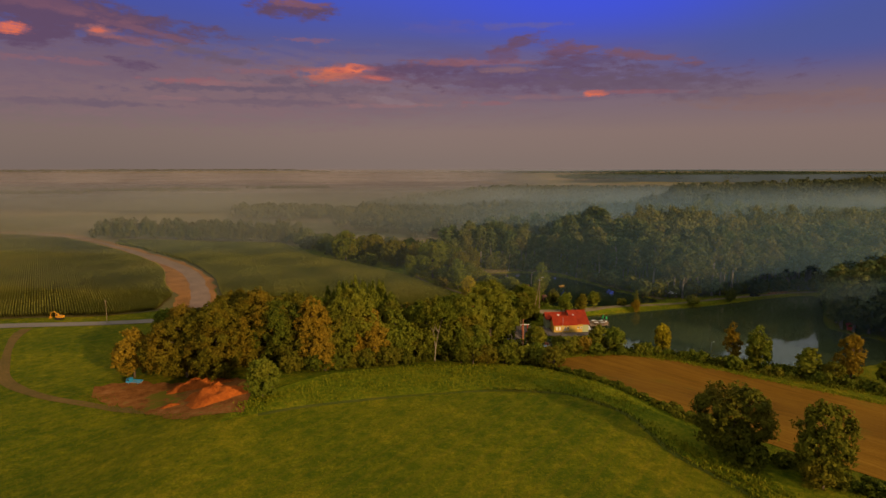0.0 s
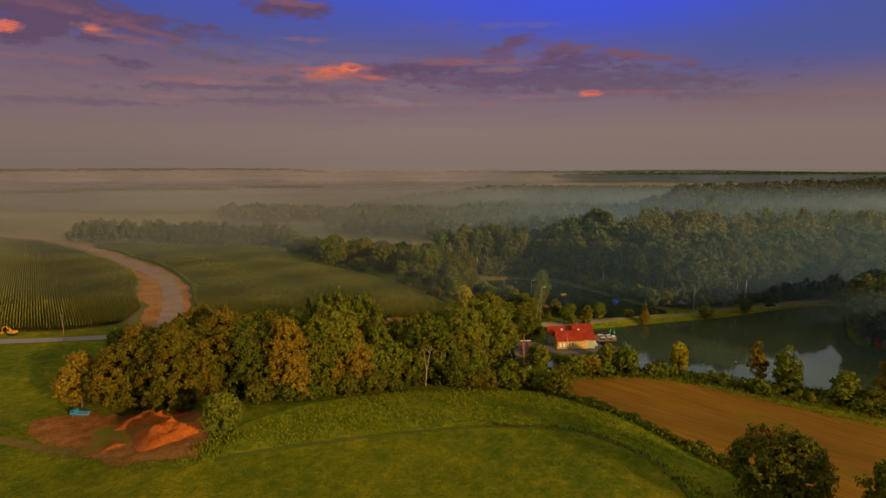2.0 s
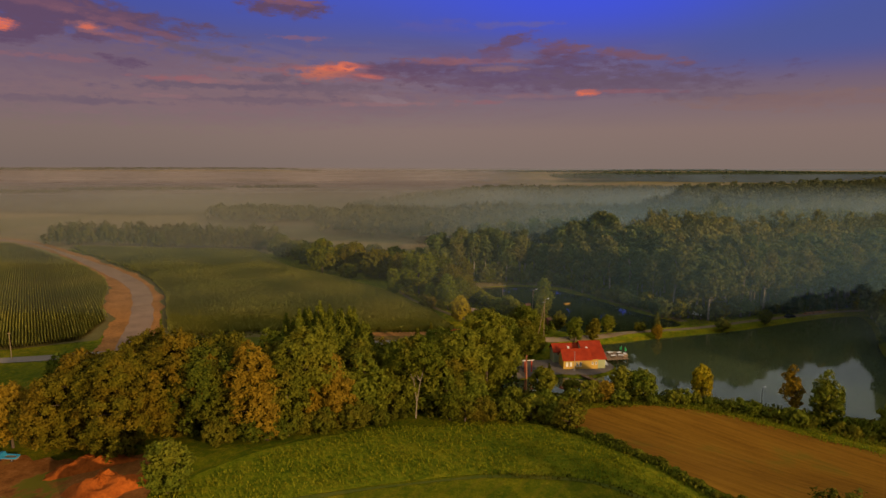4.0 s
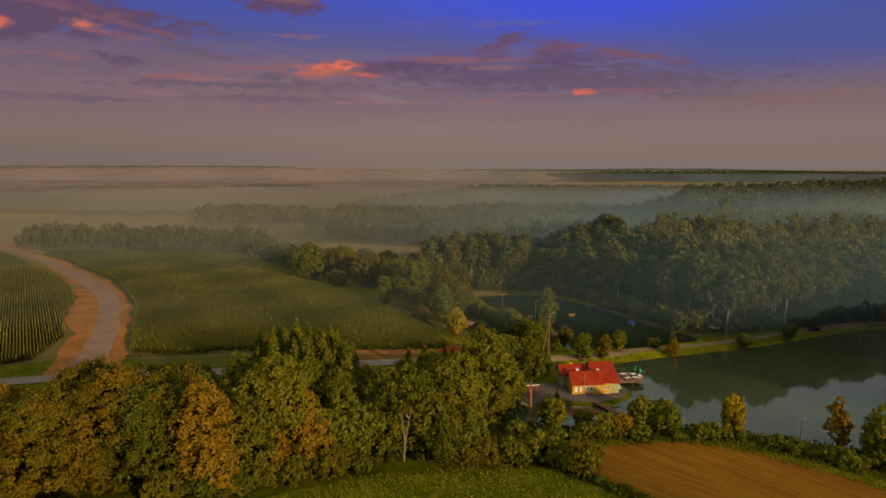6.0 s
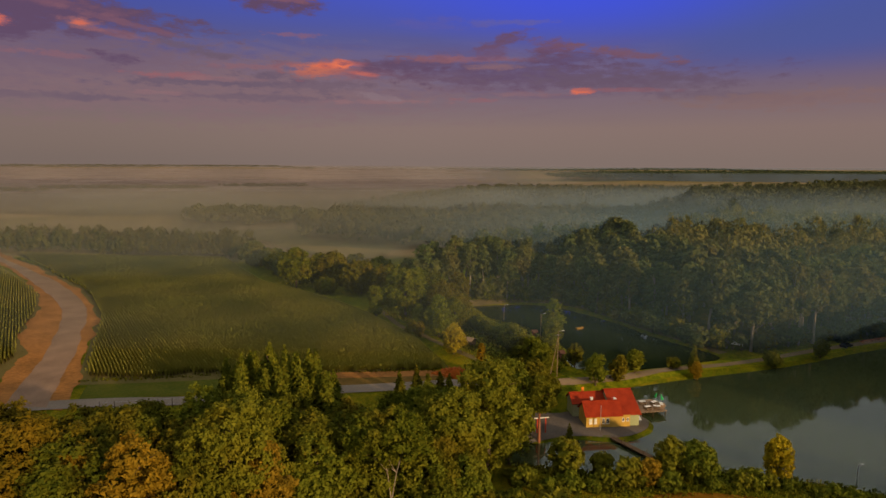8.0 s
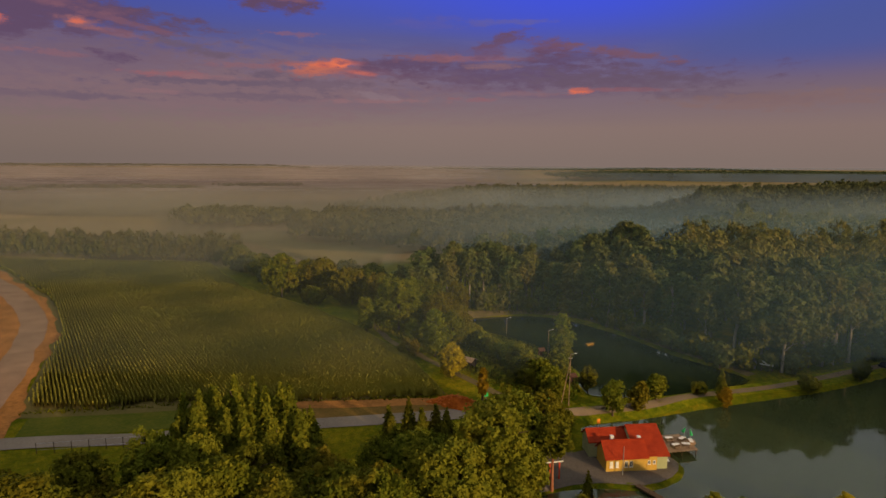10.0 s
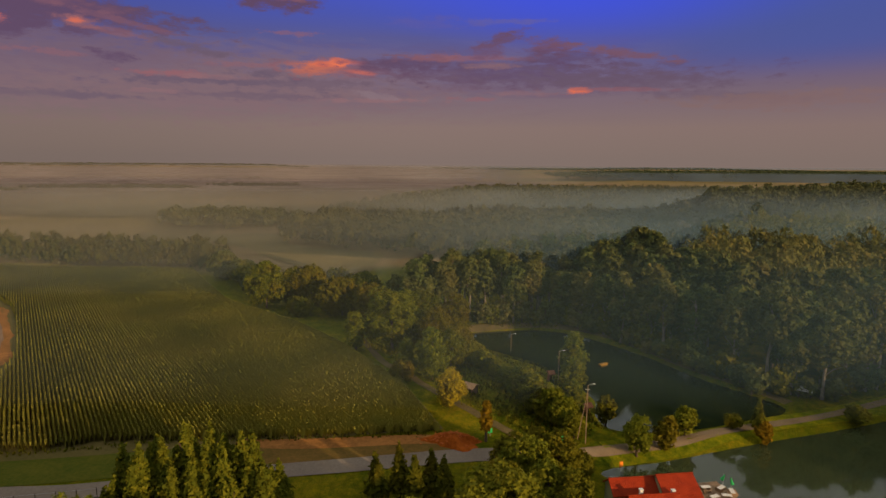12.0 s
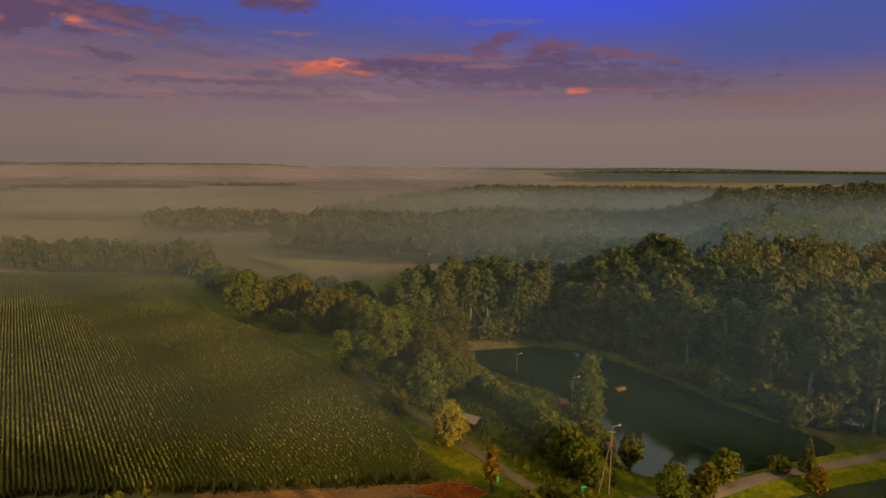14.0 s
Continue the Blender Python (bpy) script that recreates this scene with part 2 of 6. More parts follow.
def make_ground():
    m, t, p = material("meadow")
    xyz = node(t, "ShaderNodeSeparateXYZ", i0=p)
    a, b, c = noise_at(t, p, 0.035, 5.0), noise_at(t, p, 0.35, 6.0, 0.7), noise_at(t, p, 2.2, 6.0, 0.8)
    f = maths(t, "ADD", maths(t, "MULTIPLY", a, 0.36), maths(t, "ADD", maths(t, "MULTIPLY", b, 0.32), maths(t, "MULTIPLY", c, 0.32)))
    grass = ramp(t, f, [(0.41, (0.052, 0.072, 0.003)), (0.5, (0.132, 0.130, 0.004)), (0.59, (0.262, 0.192, 0.007))])
    tufts = smooth(t, noise_at(t, p, 0.55, 8.0, 0.8), 0.54, 0.70)
    grass = blend(t, maths(t, "MULTIPLY", tufts, 0.65), grass, (0.27, 0.20, 0.010))
    combed = node(t, "ShaderNodeMapping", Vector=p, Rotation=(0, 0, 0.5), Scale=(0.9, 0.45, 1.0)).outputs[0]
    grass = blend(t, maths(t, "MULTIPLY", smooth(t, noise_at(t, combed, 0.9, 6.0, 0.7), 0.45, 0.65), 0.45), grass, (0.050, 0.072, 0.003))
    cell = node(t, "ShaderNodeTexVoronoi", Vector=p, Scale=0.0045, Randomness=1.0)
    plots = ramp(t, node(t, "ShaderNodeSeparateColor", i0=cell.outputs["Color"]).outputs[0],
                 [(0.0, (0.16, 0.12, 0.04)), (0.35, (0.26, 0.165, 0.07)), (0.6, (0.20, 0.15, 0.055)), (0.8, (0.34, 0.21, 0.10)), (1.0, (0.12, 0.10, 0.04))])
    plots = blend(t, maths(t, "MULTIPLY", b, 0.5), plots, (0.12, 0.11, 0.05))
    dashes = node(t, "ShaderNodeMapping", Vector=p, Scale=(0.45, 0.75, 1.0)).outputs[0]
    grass = blend(t, maths(t, "MULTIPLY", smooth(t, noise_at(t, dashes, 0.8, 8.0, 0.75), 0.52, 0.66), 0.55), grass, (0.27, 0.215, 0.008))
    grass = blend(t, maths(t, "MULTIPLY", smooth(t, noise_at(t, p, 0.22, 7.0, 0.7), 0.56, 0.44), 0.35), grass, (0.045, 0.080, 0.003))
    swath = node(t, "ShaderNodeTexWave", Vector=node(t, "ShaderNodeMapping", Vector=p, Rotation=(0, 0, 0.62)).outputs[0], Scale=0.11, Distortion=1.4, Detail=3.0)
    grass = blend(t, maths(t, "MULTIPLY", smooth(t, swath.outputs["Fac"], 0.80, 0.97), 0.22), grass, (0.19, 0.130, 0.010))
    blades = noise_at(t, p, 5.5, 3.0, 0.7)
    grass = blend(t, maths(t, "MULTIPLY", smooth(t, blades, 0.54, 0.40), 0.38), grass, (0.034, 0.050, 0.002))
    far = smooth(t, maths(t, "SUBTRACT", xyz.outputs[1], maths(t, "MULTIPLY", xyz.outputs[0], 0.25)), 395.0, 425.0)
    finish(t, blend(t, far, grass, plots), 0.9, maths(t, "ADD", b, c), 0.4, spec=0.03)
    return m


def make_water(name, murk, rough=0.04):
    m, t, p = material(name)
    stretched = node(t, "ShaderNodeMapping", Vector=p, Scale=(0.6, 1.6, 1.0)).outputs[0]
    rip = noise_at(t, stretched, 0.9, 3.0, 0.5)
    col = blend(t, noise_at(t, p, 0.05, 3.0), murk, tuple(v * 1.7 for v in murk))
    b = node(t, "ShaderNodeBsdfPrincipled", Base_Color=col, Roughness=rough, IOR=1.55)
    t.links.new(node(t, "ShaderNodeBump", Height=rip, Distance=0.006, Strength=0.4).outputs[0], b.inputs["Normal"])
    node(t, "ShaderNodeOutputMaterial", Surface=b.outputs[0])
    return m


def make_mist(name, near, far, most, cells, patchy, colour, seed, low=0.0, spot=None, open_side=False):
    """A thin bank of mist: scatters light and lets the rest through; thicker out over the plain."""
    m, t, p = material(name)
    flat = node(t, "ShaderNodeVectorMath", i0=p, i1=(1, 1, 0))
    flat.operation = "MULTIPLY"
    out = node(t, "ShaderNodeVectorMath", i0=flat.outputs[0])
    out.operation = "LENGTH"
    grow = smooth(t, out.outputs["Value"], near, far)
    if open_side:
        axes_ = node(t, "ShaderNodeSeparateXYZ", i0=p)
        grow = maths(t, "MULTIPLY", grow, smooth(t, maths(t, "SUBTRACT", axes_.outputs[0], maths(t, "MULTIPLY", axes_.outputs[1], 0.12)), 150.0, -150.0))
    moved = node(t, "ShaderNodeMapping", Vector=p, Location=(seed * 137.0, seed * 61.0, 0.0), Scale=(1.0, 1.7, 1.0)).outputs[0]
    puffs = smooth(t, noise_at(t, moved, cells, 6.0, 0.6, 0.5), 0.36, 0.66)
    veil = maths(t, "ADD", maths(t, "MULTIPLY", puffs, patchy), 1.0 - patchy)
    alpha = maths(t, "ADD", maths(t, "MULTIPLY", maths(t, "MULTIPLY", grow, veil), most - low), maths(t, "MULTIPLY", grow, low))
    if spot:
        sx_, sy_, wide, deep, amount = spot
        u = node(t, "ShaderNodeMapping", Vector=p, Location=(-sx_ / wide, -sy_ / deep, 0), Scale=(1 / wide, 1 / deep, 0.0)).outputs[0]
        ln = node(t, "ShaderNodeVectorMath", i0=u)
        ln.operation = "LENGTH"
        here = maths(t, "MULTIPLY", smooth(t, ln.outputs["Value"], 1.0, 0.2), maths(t, "MULTIPLY", smooth(t, noise_at(t, moved, 0.012, 6.0, 0.6, 0.4), 0.35, 0.62), amount))
        alpha = maths(t, "ADD", alpha, here, clamp=True)
    # hue of the hazy light put into the mist colour: bluish on the right
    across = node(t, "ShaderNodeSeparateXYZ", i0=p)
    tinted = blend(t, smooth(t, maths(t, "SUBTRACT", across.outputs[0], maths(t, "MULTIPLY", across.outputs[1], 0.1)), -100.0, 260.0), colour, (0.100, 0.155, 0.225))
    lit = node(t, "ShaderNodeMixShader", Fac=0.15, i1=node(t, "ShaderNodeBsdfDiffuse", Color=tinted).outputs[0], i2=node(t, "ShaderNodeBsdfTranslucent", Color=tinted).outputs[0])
    node(t, "ShaderNodeOutputMaterial", Surface=node(t, "ShaderNodeMixShader", Fac=alpha, i1=node(t, "ShaderNodeBsdfTransparent").outputs[0], i2=lit.outputs[0]).outputs[0])
    return m


MEADOW = make_ground()
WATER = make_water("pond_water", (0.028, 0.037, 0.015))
# darker, rougher copy of the pond water, with shade put into its colour
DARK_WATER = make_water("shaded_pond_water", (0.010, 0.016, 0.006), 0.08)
ASPHALT = surface("worn_asphalt", (0.075, 0.062, 0.050), (0.145, 0.118, 0.092), 0.08, 2.5, 0.9)
PALE_ROAD = surface("pale_road", (0.145, 0.116, 0.088), (0.25, 0.202, 0.15), 0.08, 2.5, 0.9)
GRAVEL = surface("pale_gravel", (0.155, 0.100, 0.065), (0.285, 0.180, 0.112), 0.15, 4.0, 0.95, 0.06)
TRACK_GRAVEL = surface("overgrown_gravel", (0.078, 0.066, 0.022), (0.175, 0.125, 0.055), 0.25, 2.5, 0.95, 0.08)
PATH_EARTH = surface("path_gravel", (0.125, 0.092, 0.055), (0.225, 0.165, 0.100), 0.15, 3.0, 0.95, 0.06)
RED_EARTH = surface("red_earth", (0.17, 0.038, 0.006), (0.42, 0.104, 0.013), 0.25, 1.6, 0.95, 0.25)
VERGE_EARTH = surface("verge_earth", (0.15, 0.070, 0.018), (0.38, 0.160, 0.042), 0.1, 1.2, 0.95, 0.2)
BROWN_EARTH = surface("brown_earth", (0.12, 0.058, 0.008), (0.27, 0.135, 0.018), 0.05, 0.8, 0.95, 0.15)


def make_ploughed():
    m, t, p = material("ploughed_earth")
    turned = node(t, "ShaderNodeMapping", Vector=p, Rotation=(0, 0, 0.80)).outputs[0]
    along = node(t, "ShaderNodeMapping", Vector=turned, Scale=(0.05, 1.1, 1.0)).outputs[0]
    lines, big, fine = noise_at(t, along, 1.0, 6.0, 0.7), noise_at(t, p, 0.045, 5.0, 0.6), noise_at(t, p, 2.2, 5.0, 0.7)
    f = maths(t, "ADD", maths(t, "MULTIPLY", lines, 0.45), maths(t, "ADD", maths(t, "MULTIPLY", big, 0.35), maths(t, "MULTIPLY", fine, 0.2)))
    col = ramp(t, f, [(0.36, (0.104, 0.044, 0.005)), (0.5, (0.178, 0.080, 0.007)), (0.64, (0.262, 0.126, 0.012))])
    col = blend(t, maths(t, "MULTIPLY", smooth(t, noise_at(t, p, 0.09, 4.0), 0.55, 0.7), 0.5), col, (0.085, 0.085, 0.008))
    finish(t, col, 0.95, lines, 0.15, spec=0.03)
    return m




def make_bank():
    m, t, p = material("rough_bank_grass")
    big, mid, fine = noise_at(t, p, 0.12, 5.0, 0.6), noise_at(t, p, 0.8, 7.0, 0.7), noise_at(t, p, 4.0, 5.0, 0.75)
    f = maths(t, "ADD", maths(t, "MULTIPLY", big, 0.3), maths(t, "ADD", maths(t, "MULTIPLY", mid, 0.45), maths(t, "MULTIPLY", fine, 0.25)))
    col = ramp(t, f, [(0.40, (0.062, 0.092, 0.004)), (0.50, (0.150, 0.165, 0.006)), (0.60, (0.285, 0.235, 0.010))])
    finish(t, col, 0.95, maths(t, "ADD", mid, fine), 0.6, spec=0.03)
    return m


def make_yard():
    m, t, p = material("trampled_yard")
    big, mid, fine = noise_at(t, p, 0.07, 5.0, 0.6), noise_at(t, p, 0.4, 6.0, 0.65), noise_at(t, p, 2.5, 5.0, 0.7)
    f = maths(t, "ADD", maths(t, "MULTIPLY", mid, 0.6), maths(t, "MULTIPLY", fine, 0.4))
    col = ramp(t, f, [(0.36, (0.125, 0.045, 0.010)), (0.52, (0.235, 0.086, 0.018)), (0.66, (0.330, 0.145, 0.046))])
    col = blend(t, smooth(t, maths(t, "ADD", maths(t, "MULTIPLY", big, 0.6), maths(t, "MULTIPLY", mid, 0.4)), 0.53, 0.61), col, (0.12, 0.10, 0.010))
    finish(t, col, 0.95, f, 0.2, spec=0.03)
    return m


YARD = make_yard()
BANK = make_bank()
PLOUGHED = make_ploughed()
TRACK_EARTH = surface("rutted_track", (0.085, 0.062, 0.012), (0.19, 0.105, 0.026), 0.12, 1.6, 0.95, 0.15)
MOWN = surface("mown_line", (0.045, 0.066, 0.005), (0.115, 0.105, 0.012), 0.12, 1.6, 0.95, 0.1)
SOIL = surface("field_soil", (0.085, 0.072, 0.020), (0.14, 0.108, 0.034), 0.1, 1.5, 0.95, 0.1)
BARK = surface("bark", (0.06, 0.042, 0.028), (0.14, 0.10, 0.07), 0.6, 6.0, 0.9, 0.05)
PALE_BARK = surface("pale_bark", (0.15, 0.115, 0.078), (0.33, 0.265, 0.185), 0.7, 5.0, 0.8, 0.03)
RED_BARK = surface("reddish_bark", (0.20, 0.075, 0.04), (0.36, 0.15, 0.08), 0.7, 5.0, 0.85, 0.03)
LEAF_DARK = leafage("dark_leaves", (0.028, 0.042, 0.004), (0.078, 0.092, 0.007), (0.160, 0.150, 0.012), (0.172, 0.115, 0.010), 0.5)
LEAF_MID = leafage("green_leaves", (0.038, 0.055, 0.004), (0.094, 0.106, 0.007), (0.188, 0.178, 0.014), (0.193, 0.130, 0.011), 0.5)
LEAF_LIGHT = leafage("light_leaves", (0.055, 0.078, 0.007), (0.117, 0.140, 0.011), (0.216, 0.215, 0.018), (0.239, 0.18, 0.013), 0.4)
LEAF_RUSSET = leafage("russet_leaves", (0.040, 0.045, 0.004), (0.104, 0.093, 0.006), (0.200, 0.152, 0.011), (0.225, 0.122, 0.009), 0.55)
LEAF_GOLD = leafage("golden_leaves", (0.095, 0.064, 0.005), (0.215, 0.130, 0.008), (0.36, 0.205, 0.014), (0.30, 0.20, 0.02), 0.4)
LEAF_YELLOW = leafage("yellow_leaves", (0.15, 0.12, 0.005), (0.32, 0.245, 0.010), (0.48, 0.37, 0.016))
LEAF_WOOD = leafage("forest_leaves", (0.040, 0.058, 0.017), (0.088, 0.112, 0.030), (0.150, 0.165, 0.044), (0.205, 0.150, 0.038), 0.45, 0.28)
LEAF_RIDGE = leafage("ridge_leaves", (0.034, 0.048, 0.020), (0.062, 0.080, 0.030), (0.098, 0.108, 0.038), (0.12, 0.095, 0.036), 0.4, 0.25)
LEAF_FAR = leafage("far_leaves", (0.042, 0.048, 0.018), (0.078, 0.082, 0.030), (0.122, 0.115, 0.042), (0.14, 0.100, 0.034), 0.4, 0.25, 0.12)
LEAF_FIR = leafage("needle_leaves", (0.033, 0.050, 0.005), (0.108, 0.118, 0.009), (0.244, 0.215, 0.015), (0.094, 0.10, 0.010), 0.4)
LEAF_CORN = leafage("corn_leaves", (0.148, 0.148, 0.020), (0.240, 0.216, 0.032), (0.330, 0.268, 0.048), each=0.12, patches=0.03)
LEAF_MEADOW = leafage("meadow_grass", (0.075, 0.094, 0.004), (0.160, 0.156, 0.005), (0.290, 0.216, 0.008), each=0.6)
LEAF_GRASS = leafage("long_grass", (0.090, 0.112, 0.005), (0.180, 0.184, 0.008), (0.310, 0.252, 0.012))
PALE_TRUNK = surface("grey_bark", (0.13, 0.105, 0.08), (0.30, 0.25, 0.19), 0.7, 5.0, 0.85, 0.03)
STUBBLE = surface("stubble", (0.13, 0.102, 0.040), (0.23, 0.168, 0.070), 0.03, 0.6, 0.95, 0.1)


# ---- ground ----
def closed_curve(points, step=6):
    """A rounded closed outline through the points."""
    n, out = len(points), []
    for i in range(n):
        a, b, c, d = (Vector(points[(i + k) % n]) for k in (-1, 0, 1, 2))
        for j in range(step):
            s = j / step
            out.append(0.5 * (2 * b + (c - a) * s + (2 * a - 5 * b + 4 * c - d) * s * s + (3 * b - a - 3 * c + d) * s ** 3))
    return out


def open_curve(points, spacing=2.5):
    """A rounded line through the points, evenly stepped."""
    pts = [Vector(p) for p in points]
    pts = [2 * pts[0] - pts[1]] + pts + [2 * pts[-1] - pts[-2]]
    out = []
    for a, b, c, d in zip(pts, pts[1:], pts[2:], pts[3:]):
        k = max(2, int((c - b).length / spacing))
        for j in range(k):
            s = j / k
            out.append(0.5 * (2 * b + (c - a) * s + (2 * a - 5 * b + 4 * c - d) * s * s + (3 * b - a - 3 * c + d) * s ** 3))
    return out + [pts[-2]]


def inside_gap(x, y, ring):
    """Signed distance to an outline: above 0 inside."""
    px, py = np.array([p.x for p in ring]), np.array([p.y for p in ring])
    qx, qy = np.roll(px, -1), np.roll(py, -1)
    if np.size(x) < 400:
        X, Y, ex, ey = np.ravel(x)[:, None], np.ravel(y)[:, None], qx - px, qy - py
        s = np.clip(((X - px) * ex + (Y - py) * ey) / (ex * ex + ey * ey + 1e-9), 0, 1)
        near = np.hypot(X - px - s * ex, Y - py - s * ey).min(1)
        cross = ((py > Y) != (qy > Y)) & (X < ex * (Y - py) / np.where(ey == 0, 1e-9, ey) + px)
        return np.where(cross.sum(1) % 2 == 1, near, -near)
    best = np.full(np.shape(x), 1e9)
    inside = np.zeros(np.shape(x), bool)
    for ax, ay, bx, by in zip(px, py, qx, qy):
        ex, ey = bx - ax, by - ay
        s = np.clip(((x - ax) * ex + (y - ay) * ey) / (ex * ex + ey * ey + 1e-9), 0, 1)
        best = np.minimum(best, np.hypot(x - ax - s * ex, y - ay - s * ey))
        if ay != by:
            inside ^= ((ay > y) != (by > y)) & (x < (bx - ax) * (y - ay) / (by - ay) + ax)
    return np.where(inside, best, -best)


def step01(a, b, v):
    s = np.clip((v - a) / (b - a), 0, 1)
    return s * s * (3 - 2 * s)


POND = closed_curve([(39, 205.5), (52, 208.5), (73, 215), (103, 223.5), (130, 234), (151, 241), (158, 240), (153, 229), (146, 217), (138, 205), (133.5, 196), (133, 189), (138, 183), (140, 176), (134, 166), (120, 156), (100, 155.5),
                     (84, 161), (72, 165.5), (57, 169.5), (50, 170.5), (44, 170), (35, 168.5), (27, 170.5), (19, 172), (20, 177), (27, 180.5), (36, 181.5), (43, 180.5), (50, 184), (52.5, 189), (50, 195), (46, 200), (38, 202)])
SMALL_POND = closed_curve([(19, 288), (30, 291), (41, 292), (50, 289), (56, 284), (68, 267), (76, 250), (84, 238), (88, 230), (84, 227), (75, 224), (62, 220), (50, 219), (44, 221), (43, 228), (45, 236), (41, 249), (36, 258), (26, 267), (18, 278)])
WATER_LEVEL, SMALL_LEVEL = -6.3, -5.9


def base_height(x, y):
    x, y = np.asarray(x, float), np.asarray(y, float)
    slope = y + 0.5 * np.maximum(0, x - 35) - 0.12 * np.maximum(0, 10 - x)
    top = step01(-70, -38, x) * (1 - step01(120, 156, slope))
    z = -3.4 + 4.0 * top + 0.6 * np.exp(-((x - 5) / 45) ** 2 - ((y - 112) / 26) ** 2)
    z = z - 4.5 * step01(230, 420, y) * np.maximum(step01(60, -40, x), step01(390, 470, y))
    z = z - 0.0236 * np.clip(x, -220, 220) * (1 - step01(450, 900, y))
    # the wooded slope behind the ponds and the ridge beyond it
    edge = np.interp(x, [2, 19, 42, 57, 70, 78, 88, 98, 132, 180], [301, 297, 297, 289, 272, 256, 241, 236, 248, 260])
    z = z + 9.5 * step01(5, 60, y - edge) * (1 - 0.6 * step01(65, 135, y - edge)) * step01(10, 60, x)
    s = np.clip(((x - 190) * 290 + (y - 500) * 145) / (290 ** 2 + 145 ** 2), 0, 1.6)
    off = np.hypot(x - 190 - 290 * s, y - 500 - 145 * s)
    z = z + 19.0 * np.exp(-(off / np.where(x < 190, 30, 60)) ** 2)
    z = z - 19.0 * step01(900, 4300, np.hypot(x, y))
    # long low ridges far off
    s = np.clip(((x - 420) * 1700 + (y - 1790) * 714) / (1700 ** 2 + 714 ** 2), 0, 1)
    z = z + 9.0 * step01(-0.01, 0.10, s) * np.exp(-(np.hypot(x - 420 - 1700 * s, y - 1790 - 714 * s) / 130) ** 2)
    z = z + 21.0 * np.exp(-((y - 3750 + 0.1 * x) / 260) ** 2) * (step01(-600, -1100, x) + 0.7 * np.exp(-((x - 1500) / 700) ** 2))
    apron = step01(16, 10, np.hypot((x - 38) * 0.8, y - 190))
    z = z * (1 - apron) - 5.75 * apron
    return z + 0.25 * np.sin(x * 0.11 + 1.3) * np.sin(y * 0.09) * step01(-20, 60, y)


def height(x, y):
    x, y = np.asarray(x, float), np.asarray(y, float)
    z = base_height(x, y)
    near = (x > -20) & (x < 190) & (y > 140) & (y < 310)
    if near.any():
        for ring, level in ((POND, WATER_LEVEL), (SMALL_POND, SMALL_LEVEL)):
            gap = inside_gap(x, y, ring)
            bank = np.maximum(level + 0.1 + np.maximum(-gap, 0) * 0.45, -99)
            z = np.where(near & (gap <= 0), np.where(bank < z, np.minimum(z, bank), z), z)
            z = np.where(near & (gap > 0), level + 0.1 - np.minimum(gap * 0.6, 1.8), z)
    return z


def at(x, y):
    return float(height(np.array([x]), np.array([y]))[0])


def quad_mesh(name, verts, faces, mat):
    """A mesh of quads from arrays."""
    v, f = np.asarray([tuple(p) for p in verts] if isinstance(verts, list) else verts, np.float32), np.asarray(faces, np.int32)
    me = bpy.data.meshes.new(name)
    me.vertices.add(len(v))
    me.vertices.foreach_set("co", v.ravel())
    me.loops.add(f.size)
    me.loops.foreach_set("vertex_index", f.ravel())
    me.polygons.add(len(f))
    me.polygons.foreach_set("loop_start", np.arange(0, f.size, f.shape[1], dtype=np.int32))
    me.update(calc_edges=True)
    me.materials.append(mat)
    return me


def mesh_object(name, verts, faces, mat, parent=None, smooth_faces=False):
    me = quad_mesh(name, verts, faces, mat)
    if smooth_faces:
        me.polygons.foreach_set("use_smooth", [True] * len(me.polygons))
    ob = new(name, me)
    if parent:
        ob.parent = parent
    return ob


def grid_faces(n, m):
    i = np.arange((n - 1) * (m - 1))
    a = i // (m - 1) * m + i % (m - 1)
    return np.stack([a, a + 1, a + m + 1, a + m], 1)


def spread(low, fine_low, fine_high, high, step, growth=1.16):
    mid = list(np.arange(fine_low, fine_high + step, step))
    d, v = step, mid[-1]
    while v < high:
        d *= growth
        v += d
        mid.append(min(v, high))
    d, v, left = step, mid[0], []
    while v > low:
        d *= growth
        v -= d
        left.append(max(v, low))
    return np.array(left[::-1] + mid)


gx, gy = spread(-4900, -160, 200, 4900, 2.0), spread(-700, 40, 340, 4900, 2.0)
GX, GY = np.meshgrid(gx, gy)
ground = mesh_object("ground", np.stack([GX.ravel(), GY.ravel(), height(GX.ravel(), GY.ravel())], 1), grid_faces(len(gy), len(gx)), MEADOW, None, True)
tagged(ground, "rolling green meadow and far misty farmland", "ground", kind="structure")


